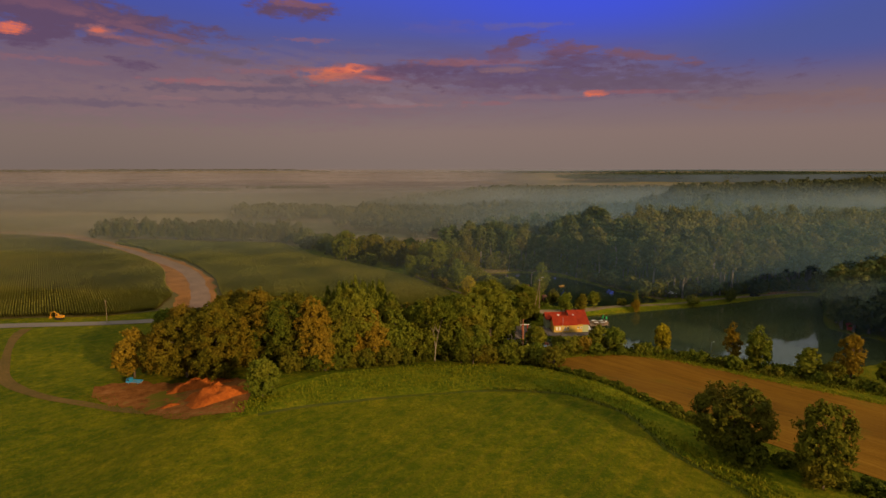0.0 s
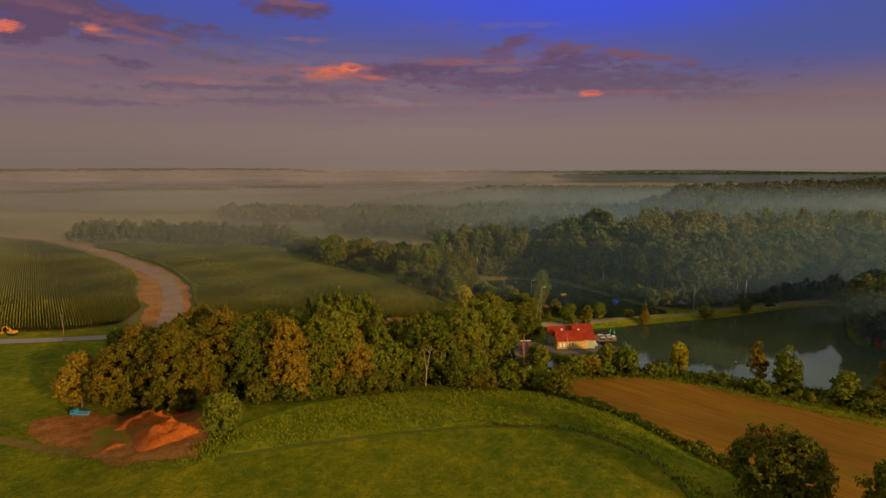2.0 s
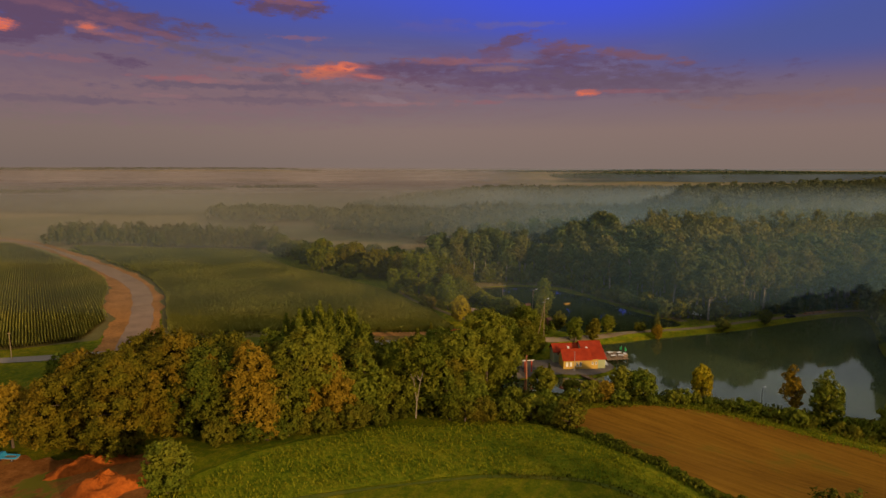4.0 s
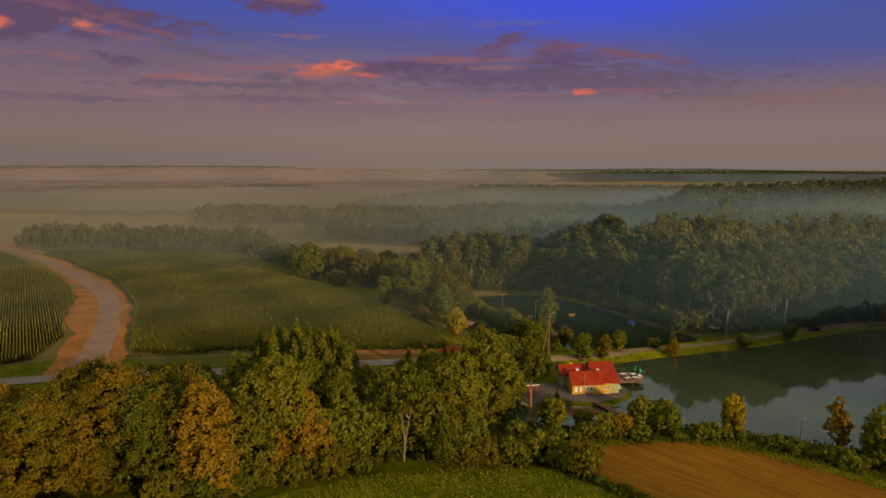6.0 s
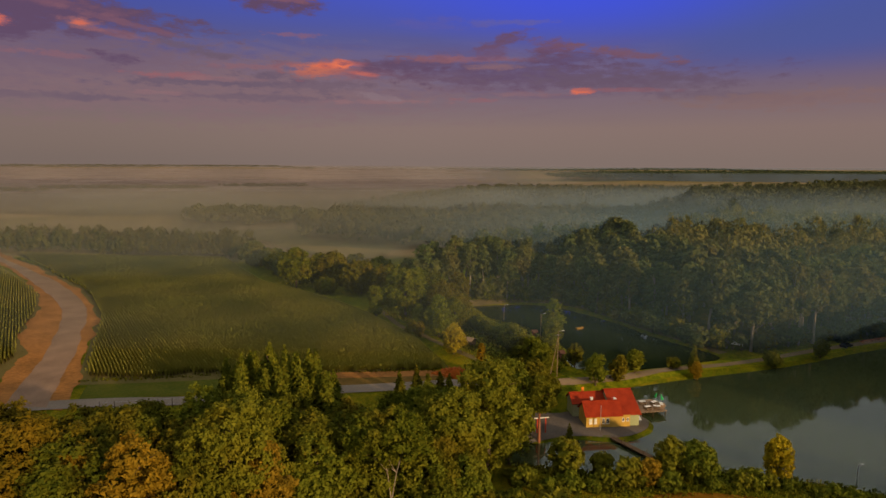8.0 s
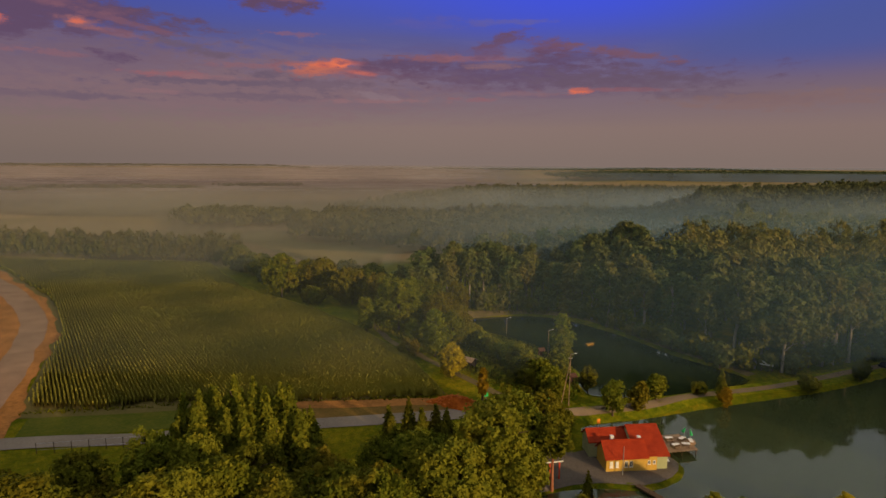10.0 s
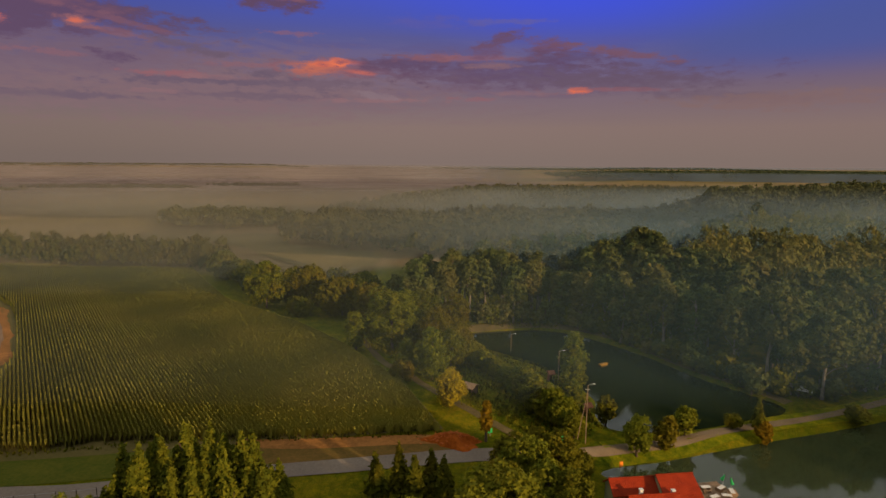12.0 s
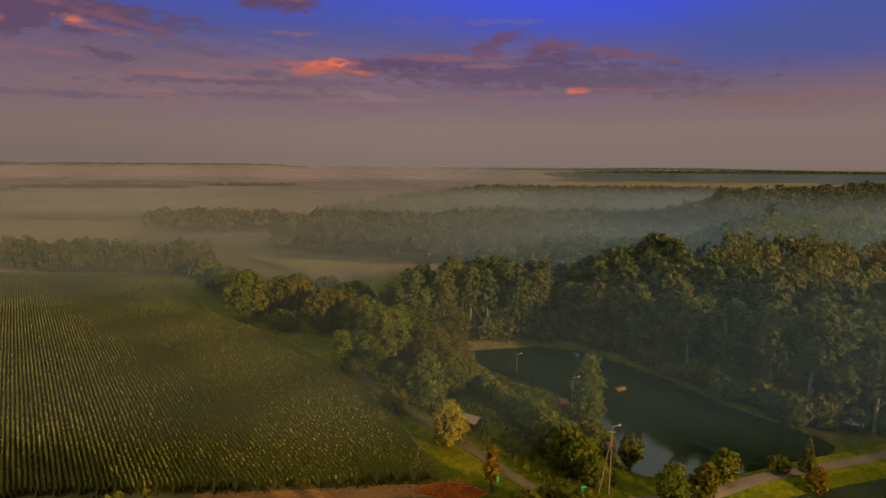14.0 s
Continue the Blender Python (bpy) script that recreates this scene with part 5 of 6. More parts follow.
def corn(name, outline, label, seed, spacing=0.76, along=0.5):
    """Rows of corn plants, each a few arching leaves."""
    rng = np.random.default_rng(seed)
    ring = [Vector(p) for p in outline]
    side = Vector((ROW_WAY.y, -ROW_WAY.x))
    a, b = [p.dot(side) for p in ring], [p.dot(ROW_WAY) for p in ring]
    S, T = np.meshgrid(np.arange(min(a), max(a), spacing), np.arange(min(b), max(b), along))
    s = S.ravel() + rng.normal(size=S.size) * 0.05
    t_ = T.ravel() + rng.normal(size=S.size) * 0.06
    x, y = s * side.x + t_ * ROW_WAY.x, s * side.y + t_ * ROW_WAY.y
    gap = inside_gap(x, y, ring)
    ok = (gap > 0.3 + rng.random(len(x)) * 0.5) & ((y < 330) | (rng.random(len(x)) < 0.4))
    x, y = x[ok], y[ok]
    n = len(x)
    z = base_height(x, y)
    tall = 2.05 + 0.2 * rng.random(n) + 0.2 * np.sin(x * 0.13) * np.sin(y * 0.1)
    vs, base = [], np.stack([x, y, z], 1)
    for k in range(2):
        ang = rng.random(n) * 6.28
        d = np.stack([np.cos(ang), np.sin(ang), np.zeros(n)], 1)
        w = np.stack([-np.sin(ang), np.cos(ang), np.zeros(n)], 1) * 0.13
        low, high, tip = tall * (0.5 + 0.15 * k), tall * (0.82 + 0.1 * k), tall * (0.68 + 0.2 * k)
        up = lambda h: np.stack([np.zeros(n), np.zeros(n), h], 1)
        vs.append(np.stack([base + up(low), base + d * 0.12 + w + up(high), base + d * (0.24 + 0.05 * rng.random((n, 1))) + up(tip), base + d * 0.12 - w + up(high)], 1))
    # the closed foliage of each row, a low ragged roof
    S, T = np.meshgrid(np.arange(min(a), max(a), spacing), np.arange(min(b), max(b), 1.5))
    cx, cy = S.ravel() * side.x + T.ravel() * ROW_WAY.x, S.ravel() * side.y + T.ravel() * ROW_WAY.y
    ok = inside_gap(cx, cy, ring) > 0.9
    c = np.stack([cx[ok], cy[ok], base_height(cx[ok], cy[ok])], 1)
    n = len(c)
    wide_, run, rise = np.array([side.x, side.y, 0.0]) * 0.30, np.array([ROW_WAY.x, ROW_WAY.y, 0.0]) * 0.77, np.array([0, 0, 1.0])
    crest = (1.84 + 0.14 * rng.random((n, 1))) * rise
    for sgn in (-1, 1):
        foot = sgn * wide_ * (0.8 + 0.5 * rng.random((n, 1))) + 0.3 * rise
        vs.append(np.stack([c - run + foot, c + run + foot, c + run + crest, c - run + crest], 1))
    v = np.concatenate(vs).reshape(-1, 3)
    ob = mesh_object(name, v, np.arange(len(v)).reshape(-1, 4), LEAF_CORN)
    return tagged(ob, label, "corn field", kind="stuff")


loft("field", [(9, 216), (0, 238), (-16, 264), (-36, 290), (-60, 311), (-72, 324), (-109, 388)], [(-78, 199), (-86, 218), (-101, 248), (-124, 280), (-154, 316), (-192, 352), (-222, 388)], SOIL, 0.09, 24, "dark soil under the tall corn", "field")
corn("corn", [(9, 214), (-20, 210.5), (-34, 209), (-56, 207.5), (-62, 204), (-78, 203.5), (-87, 222), (-101.5, 253), (-117, 276), (-138.5, 305.5), (-155, 321), (-199, 364), (-221, 388), (-200, 388), (-147, 386), (-110, 390), (-72, 325), (-60, 311), (-36, 290), (-16, 264), (0, 238)], "green rows of tall ripening corn", 21)
corn("corn", [(-99, 198), (-112, 188.5), (-150, 179), (-335, 150), (-345, 425), (-300, 417), (-264, 401), (-222, 364), (-173, 318), (-142, 285), (-127, 262), (-118, 243.5), (-110.5, 229), (-102.5, 217.5)], "dull green rows of corn beside the road", 22, 0.76, 0.7)
loft("field", [(-95, 198), (-104, 226), (-117, 252), (-138, 283), (-174, 321), (-222, 367), (-264, 401), (-300, 417), (-345, 425)], [(-115, 188.5), (-140, 182), (-165, 177), (-190, 173), (-215, 169), (-240, 165), (-270, 160), (-305, 155), (-345, 148)], SOIL, 0.05, 24, "dark soil under the corn beside the road", "field")


def tufts(name, outline, every, tall, leaf, label, seed, clump=3):
    """Rough grass and weeds standing in an area."""
    rng = np.random.default_rng(seed)
    ring = [Vector(p) for p in outline]
    xs, ys = [p.x for p in ring], [p.y for p in ring]
    n = int((max(xs) - min(xs)) * (max(ys) - min(ys)) / every ** 2)
    x, y = min(xs) + rng.random(n) * (max(xs) - min(xs)), min(ys) + rng.random(n) * (max(ys) - min(ys))
    thick = np.sin(x * 0.35 + seed) * np.sin(y * 0.41) * 0.5 + 0.5
    ok = (inside_gap(x, y, ring) > rng.random(n) * 2.0) & (rng.random(n) < 0.35 + 0.65 * thick)
    x, y = x[ok], y[ok]
    n = len(x)
    base, vs = np.stack([x, y, height(x, y)], 1), []
    for k in range(clump):
        ang = rng.random(n) * 6.28
        dd = np.stack([np.cos(ang), np.sin(ang), np.zeros(n)], 1)
        w = np.stack([-np.sin(ang), np.cos(ang), np.zeros(n)], 1)
        h = (tall * (0.5 + rng.random(n)))[:, None] * np.array([0, 0, 1.0])
        r = tall * 0.45
        vs.append(np.stack([base, base + dd * r * 0.6 + w * r * 0.5 + h * 0.7, base + dd * r + h, base + dd * r * 0.6 - w * r * 0.5 + h * 0.7], 1))
    v = np.concatenate(vs).reshape(-1, 3)
    return tagged(mesh_object(name, v, np.arange(len(v)).reshape(-1, 4), leaf), label, "grass", kind="stuff")


tufts("long_grass", [(-40, 103), (-33, 107.5), (-17, 113.5), (-4, 118), (10, 121), (20, 121), (32, 117), (40, 108), (44, 112), (36, 132), (28, 146), (10, 148), (-8, 142), (-22, 130), (-34, 118), (-42, 112)], 0.5, 0.42, LEAF_GRASS, "long yellow-green grass along the bank", 3)
tufts("meadow_grass", [(-92, 121), (-60, 108), (-36, 103), (-17, 112), (0, 117.5), (20, 119.5), (33, 114), (39, 103), (46, 84), (52, 66), (30, 50), (-60, 50), (-100, 80), (-120, 130), (-122, 150), (-112, 138)], 0.72, 0.17, LEAF_MEADOW, "short tufted grass all over the meadow", 16, 2)


def strip(line, width):
    """The outline of a strip along a line."""
    pts = open_curve(line, 3.0)
    off = [((b - a).normalized(), a) for a, b in zip(pts, pts[1:])]
    return [p + Vector((-d.y, d.x)) * width / 2 for d, p in off] + [p - Vector((-d.y, d.x)) * width / 2 for d, p in off[::-1]]


tufts("long_grass", strip([(9.8, 121), (19.7, 120.6), (27.1, 119.3), (33, 115.3), (37.8, 109.4), (39.9, 102.8), (41, 96.5), (43.5, 90.9), (46.2, 86.6), (48.4, 82), (52.4, 72)], 2.6), 0.3, 0.42, LEAF_DARK, "dark weeds in the ditch round the meadow", 17)
tufts("long_grass", strip([(40.5, 108), (43.2, 98), (47, 90), (52, 82), (58, 74)], 2.6), 0.3, 0.5, LEAF_GRASS, "pale long grass along the ditch", 18)
tufts("long_grass", [(42, 106), (56, 82), (62, 70), (52, 68), (42, 92)], 0.45, 0.5, LEAF_GRASS, "long rough grass beside the hedge", 5)
tufts("long_grass", [(38, 203.5), (52, 207), (73, 213.5), (103, 222), (140, 238), (140, 244), (103, 232), (73, 222), (60, 219), (44, 219), (38, 211)], 0.6, 0.2, LEAF_GRASS, "rough grass on the dam banks", 8)
tufts("long_grass", [(16, 172), (30, 158), (55, 158), (70, 154), (92, 140), (120, 124), (124, 130), (100, 154), (70, 166), (50, 171), (30, 170)], 0.5, 0.6, LEAF_MID, "reeds and weeds along the pond shore", 9)
tufts("long_grass", [(14, 226), (26, 212), (42, 214), (44, 236), (36, 258), (20, 276), (10, 300), (44, 300), (62, 286), (80, 256), (92, 238), (86, 236), (72, 266), (54, 290), (20, 292), (0, 296), (-20, 276), (4, 246)], 0.8, 0.7, LEAF_MID, "weeds and brambles round the small pond", 10)
tufts("long_grass", [(30, 147), (37, 135), (42, 126), (48, 113), (55, 104), (52, 102), (46, 110), (40, 122), (34, 132), (27, 146)], 0.3, 0.75, LEAF_MID, "dark weeds along the field edge", 11)
tufts("long_grass", [(33, 159), (51, 162), (66, 158), (82, 147), (101, 133), (124, 116), (122, 112), (99, 129), (80, 143), (64, 154), (51, 158), (40, 157)], 0.32, 0.35, LEAF_GRASS, "green grass strip at the ploughed field's edge", 12)
tufts("long_grass", [(-78, 203), (-60, 206), (-40, 210.5), (-22, 211.5), (6, 215), (6, 212.5), (-22, 209.8), (-40, 208.6), (-60, 204), (-78, 200)], 0.3, 0.5, LEAF_MID, "weeds between corn and bare earth", 13)
tufts("long_grass", [(-214, 377), (-189, 357), (-153, 320), (-138, 306), (-116, 277), (-107, 262), (-105, 259), (-114, 273), (-136, 302), (-151, 316), (-187, 352), (-214, 373)], 0.5, 1.3, LEAF_DARK, "dark tall weeds beside the new road", 15)
tufts("long_grass", [(-82, 127), (-78, 118), (-67, 113.5), (-57, 107.5), (-47, 103), (-37, 103), (-36, 108), (-46, 108), (-57, 113), (-66, 118.5), (-74, 124)], 0.34, 0.22, LEAF_MID, "ragged grass at the edge of the yard", 14)


# ---- buildings and things ----
def part(name, bm, mat, parent, label="", smooth_faces=False):
    """Links a bmesh as one mesh object under a thing or a part."""
    me = bpy.data.meshes.new(name)
    bm.to_mesh(me)
    bm.free()
    me.materials.append(mat)
    if smooth_faces:
        me.polygons.foreach_set("use_smooth", [True] * len(me.polygons))
    ob = new(name, me)
    ob.parent = parent
    if label:
        tagged(ob, label)
    return ob


def thing(name, x, y, z=None, turn=0, label="", category="", group="", kind=""):
    ob = new(name)
    ob.empty_display_size = 0.5
    ob.matrix_world = pose(x, y, at(x, y) if z is None else z, 0, 0, turn)
    return tagged(ob, label, category, group, kind)


def box(bm, x0, x1, y0, y1, z0, z1, bevel=0.0):
    made = bmesh.ops.create_cube(bm, size=1.0, matrix=Matrix.Translation(((x0 + x1) / 2, (y0 + y1) / 2, (z0 + z1) / 2)) @ Matrix.Diagonal((x1 - x0, y1 - y0, z1 - z0, 1)))
    if bevel:
        edges = list({e for v in made["verts"] for e in v.link_edges})
        bmesh.ops.bevel(bm, geom=edges, offset=bevel, segments=1, affect="EDGES")
    return bm


def boxed(*args, **keys):
    return box(bmesh.new(), *args, **keys)


def rod(bm, a, b, r0, r1=None, sides=8):
    vs, fs = tube([a, (Vector(a) + Vector(b)) / 2, b], [r0, (r0 + (r1 or r0)) / 2, r1 or r0], sides)
    made = [bm.verts.new(v) for v in vs]
    for f in fs:
        bm.faces.new([made[i] for i in f])
    bm.faces.new(made[:sides][::-1])
    bm.faces.new(made[-sides:])
    return bm


def prism(bm, outline, y0, y1, axis="x"):
    """An outline in (u, z) pushed along the other level axis."""
    put = (lambda u, w, z: (w, u, z)) if axis == "x" else (lambda u, w, z: (u, w, z))
    a = [bm.verts.new(put(u, y0, z)) for u, z in outline]
    b = [bm.verts.new(put(u, y1, z)) for u, z in outline]
    bm.faces.new(a)
    bm.faces.new(b[::-1])
    for i in range(len(outline)):
        j = (i + 1) % len(outline)
        bm.faces.new((a[i], b[i], b[j], a[j]))
    bmesh.ops.recalc_face_normals(bm, faces=bm.faces[:])
    return bm


def disc_heap(name, x, y, rx, ry, tall, turn, mat, label, seed, rough=0.35):
    """A rough heap that runs out into the ground."""
    rng = np.random.default_rng(seed)
    top = thing(name, x, y, at(x, y), turn, label, name)
    n, rings = 30, 11
    verts, faces = [], []
    for i in range(rings):
        s = i / (rings - 1)
        for k in range(n):
            a = 2 * math.pi * k / n
            w = 1 + 0.22 * math.sin(3 * a + seed) + 0.1 * math.sin(7 * a + 2 * seed)
            u, v = rx * s * w * math.cos(a), ry * s * w * math.sin(a)
            z = tall * (1 - s ** 1.6) * (0.8 + 0.35 * math.sin(u * 1.1 + seed) * math.sin(v * 1.3)) + tall * rough * (rng.random() - 0.5) * (1 - s)
            wx, wy = (pose(0, 0, 0, 0, 0, turn) @ Vector((u, v, 0))).xy
            verts.append((u, v, max(z, 0) + at(x + wx, y + wy) - at(x, y) - 0.05 + 0.2 * (1 - s)))
    for i in range(rings - 1):
        for k in range(n):
            a, b = i * n + k, i * n + (k + 1) % n
            faces.append((a, b, b + n, a + n))
    ob = mesh_object("earth", verts, faces, mat, top, True)
    return top


def make_roof():
    m, t, p = material("red_roof_tiles")
    loc = node(t, "ShaderNodeTexCoord").outputs["Object"]
    w = node(t, "ShaderNodeTexWave", Vector=loc, Scale=1.6, Distortion=0.4)
    w.bands_direction = "X"
    a, b = noise_at(t, p, 0.6, 5.0), noise_at(t, p, 6.0, 4.0)
    f = maths(t, "ADD", maths(t, "MULTIPLY", a, 0.6), maths(t, "MULTIPLY", b, 0.4))
    finish(t, ramp(t, f, [(0.35, (0.20, 0.018, 0.005)), (0.65, (0.34, 0.040, 0.010))]), 0.7, w.outputs[0], 0.06, spec=0.1)
    return m


ROOF_RED = make_roof()
WALL_YELLOW = surface("yellow_render", (0.42, 0.255, 0.045), (0.56, 0.355, 0.075), 0.4, 4.0, 0.85, 0.01)
WALL_GREEN = surface("pale_green_render", (0.27, 0.29, 0.15), (0.38, 0.39, 0.21), 0.4, 4.0, 0.85, 0.01)
PALE = surface("weathered_white_paint", (0.55, 0.52, 0.46), (0.78, 0.75, 0.68), 0.8, 5.0, 0.6, 0.01)
GLASS = surface("dark_window_glass", (0.02, 0.022, 0.025), (0.035, 0.038, 0.04), 1.0, 3.0, 0.08, 0.0, spec=0.6)
OLD_WOOD = surface("weathered_wood", (0.16, 0.10, 0.06), (0.36, 0.25, 0.15), 0.9, 7.0, 0.85, 0.02)
DARK_WOOD = surface("dark_wet_wood", (0.05, 0.035, 0.022), (0.12, 0.08, 0.05), 0.9, 7.0, 0.8, 0.02)
GREY_METAL = surface("grey_metal", (0.30, 0.30, 0.30), (0.48, 0.47, 0.45), 1.0, 6.0, 0.45, 0.005, metal=0.6)
BLUE_PAINT = surface("faded_blue_paint", (0.02, 0.16, 0.30), (0.04, 0.28, 0.46), 0.8, 5.0, 0.45, 0.005)
DIGGER_PAINT = surface("digger_yellow_paint", (0.42, 0.17, 0.012), (0.60, 0.27, 0.022), 0.8, 5.0, 0.45, 0.005)
BLACK_RUBBER = surface("black_rubber", (0.015, 0.015, 0.015), (0.035, 0.033, 0.03), 1.0, 5.0, 0.85, 0.01)
GREEN_PAINT = surface("bright_green_paint", (0.02, 0.30, 0.08), (0.05, 0.50, 0.15), 0.8, 5.0, 0.5, 0.005)
ORANGE_PAINT = surface("orange_paint", (0.70, 0.20, 0.02), (0.85, 0.30, 0.04), 0.8, 5.0, 0.5, 0.005)
RED_PAINT = surface("red_paint", (0.42, 0.05, 0.025), (0.58, 0.09, 0.04), 0.8, 5.0, 0.5, 0.005)
ROOTS = surface("red_roots", (0.36, 0.085, 0.022), (0.70, 0.22, 0.065), 0.4, 3.0, 0.9, 0.03)


def gable(parent, x0, x1, y0, y1, low, eave, ridge_y, ridge, wall_mat, front=True, over=0.35, eave_back=None):
    """Walls up to the roof and a two-sided roof with its ridge along x."""
    back = eave if eave_back is None else eave_back
    part("wall", prism(bmesh.new(), [(y0, low), (y1, low), (y1, back), (ridge_y, ridge - 0.12), (y0, eave)], x0, x1, "x"), wall_mat, parent)
    rf, rb = (ridge - eave) / (ridge_y - y0), (ridge - back) / (y1 - ridge_y)
    for a, b in (((y0 - over, eave - over * rf), (ridge_y, ridge)), ((y1 + over, back - over * rb), (ridge_y, ridge))):
        part("roof", prism(bmesh.new(), [a, b, (b[0], b[1] + 0.16), (a[0], a[1] + 0.16)], x0 - over, x1 + over, "x"), ROOF_RED, parent, "bright red tiled roof slope")
    part("ridge_cap", rod(bmesh.new(), (x0 - over, ridge_y, ridge + 0.12), (x1 + over, ridge_y, ridge + 0.12), 0.14), ROOF_RED, parent)


def window(parent, x, y, z, wide, tall, shut=False):
    w = part("window", boxed(x - wide / 2, x + wide / 2, y - 0.05, y + 0.12, z, z + tall), PALE, parent, "pale window frame")
    if not shut:
        part("pane", boxed(x - wide / 2 + 0.08, x - 0.03, y - 0.07, y + 0.02, z + 0.08, z + tall - 0.08), GLASS, w)
        part("pane", boxed(x + 0.03, x + wide / 2 - 0.08, y - 0.07, y + 0.02, z + 0.08, z + tall - 0.08), GLASS, w)
    else:
        part("shutter", boxed(x - wide / 2 + 0.06, x + wide / 2 - 0.06, y - 0.08, y, z + 0.06, z + tall - 0.06, bevel=0.01), PALE, w)
    part("sill", boxed(x - wide / 2 - 0.06, x + wide / 2 + 0.06, y - 0.14, y + 0.02, z - 0.07, z), PALE, w)


house = thing("house", 37.2, 185.6, -5.8, 4.8, "yellow pond-side house with bright red tiled roof", "house")
gable(house, 0, 7.6, 0, 4.6, -0.3, 2.9, 2.3, 5.0, WALL_YELLOW)
gable(house, 6.2, 11.8, 0.45, 11.2, -0.3, 2.75, 6.2, 5.9, WALL_GREEN)
gable(house, -1.2, 6.1, 5.3, 9.2, -0.3, 3.5, 7.3, 5.0, WALL_GREEN)
part("wall", boxed(7.65, 9.6, 0.05, 0.44, -0.3, 2.7), WALL_YELLOW, house, "yellow porch wall")
for x, shut in ((0.95, True), (2.0, True), (3.75, False), (4.7, False)):
    window(house, x, 0, 1.0, 0.62, 1.15, shut)
for x in (8.1, 9.1):
    window(house, x, 0.05, 1.35, 0.5, 0.7, False)
for x, y, z in ((2.2, 3.4, 4.1), (7.2, 2.9, 4.0)):
    c = part("chimney", boxed(x - 0.25, x + 0.25, y - 0.25, y + 0.25, z, z + 1.25, bevel=0.02), PALE, house, "short white chimney")
    part("cap", boxed(x - 0.33, x + 0.33, y - 0.33, y + 0.33, z + 1.25, z + 1.34), PALE, c)
part("window", boxed(11.78, 11.86, 3.6, 5.0, 1.0, 2.2), GLASS, house, "dark window in the gable")
part("door", boxed(11.78, 11.86, 6.2, 7.2, 0, 2.05), DARK_WOOD, house, "dark wooden door")
part("ramp", prism(bmesh.new(), [(2.0, -0.3), (5.4, -0.3), (5.4, 0.9)], 11.9, 13.6, "x"), PALE, house, "pale sloping ramp beside the gable")
part("post", rod(bmesh.new(), (2.6, -1.2, -0.3), (2.6, -1.2, 5.6), 0.07), GREY_METAL, house, "grey mast before the front wall")

loft("yard", [(21, 178.5), (30, 181.8), (37, 182.3), (43, 181.4), (49.6, 184.6), (52, 189)], [(22, 193), (27.5, 193), (33, 192.5), (40, 195.5), (46, 197.5), (50.5, 194)], ASPHALT, 0.07, 14, "grey gravelled yard round the house", "yard")

# the deck on the water
deck = thing("deck", 51.0, 191.9, -5.2, 9.0, "weathered wooden deck over the pond", "deck")
for k in range(22):
    part("plank", boxed(k * 0.295, k * 0.295 + 0.27, -0.1 - 0.1 * (k % 3), 6.4 + 0.05 * (k % 2), 0, 0.07), OLD_WOOD, deck)
for x in (0.3, 3.2, 6.2):
    part("beam", boxed(x - 0.08, x + 0.08, 0, 6.3, -0.25, 0.0), DARK_WOOD, deck)
    for y in (0.2, 3.1, 6.1):
        part("post", rod(bmesh.new(), (x, y, -2.4), (x, y, -0.02), 0.11), DARK_WOOD, deck)


def table_set(x, y, turn):
    top = thing("picnic_table", x, y, -5.13, turn, "white picnic table with benches on the deck", "table", "tables on the deck")
    part("tabletop", boxed(-0.8, 0.8, -0.38, 0.38, 0.70, 0.76, bevel=0.015), PALE, top)
    for s in (-0.75, 0.75):
        part("bench", boxed(-0.8, 0.8, s - 0.13, s + 0.13, 0.42, 0.47, bevel=0.01), OLD_WOOD, top)
    for s in (-0.55, 0.55):
        part("leg", boxed(s - 0.04, s + 0.04, -0.72, 0.72, 0.0, 0.70), OLD_WOOD, top)
    return top


first = table_set(53.2, 193.6, 20)
for x, y, turn in [(55.4, 193.9, -10), (53.0, 196.4, 5), (55.6, 196.2, 35), (56.9, 195.1, 80)]:
    copy_thing(first, pose(x, y, -5.13, 0, 0, turn))
for x, y, lean in [(56.6, 197.6, 25), (57.4, 196.4, -20)]:
    par = thing("parasol", x, y, -5.13, 30, "folded bright green parasol on the deck", "parasol", "parasols on the deck")
    part("pole", rod(bmesh.new(), (0, 0, 0), (0, 0, 2.4), 0.03), GREY_METAL, par)
    bm = bmesh.new()
    bmesh.ops.create_cone(bm, segments=10, radius1=0.30, radius2=0.05, depth=1.2, matrix=Matrix.Translation((0, 0, 1.75)) @ pose(0, 0, 0, lean, 0, 0))
    part("canopy", bm, GREEN_PAINT, par)
    part("base", boxed(-0.25, 0.25, -0.25, 0.25, 0, 0.08), GREY_METAL, par)
walk_way = thing("footbridge", 41.5, 181.6, -5.75, math.degrees(math.atan2(-8.9, 5.7)), "narrow dark wooden footbridge across the inlet", "footbridge")
for k in range(30):
    part("plank", boxed(k * 0.36, k * 0.36 + 0.33, -0.6, 0.6, 0.0, 0.06), DARK_WOOD, walk_way)
for s in (-0.5, 0.5):
    part("beam", boxed(0, 10.8, s - 0.06, s + 0.06, -0.2, -0.004), DARK_WOOD, walk_way)
    for k in range(5):
        part("post", rod(bmesh.new(), (0.2 + k * 2.6, s, -1.6), (0.2 + k * 2.6, s, 0.75 if k % 2 else 0.2), 0.06), DARK_WOOD, walk_way)


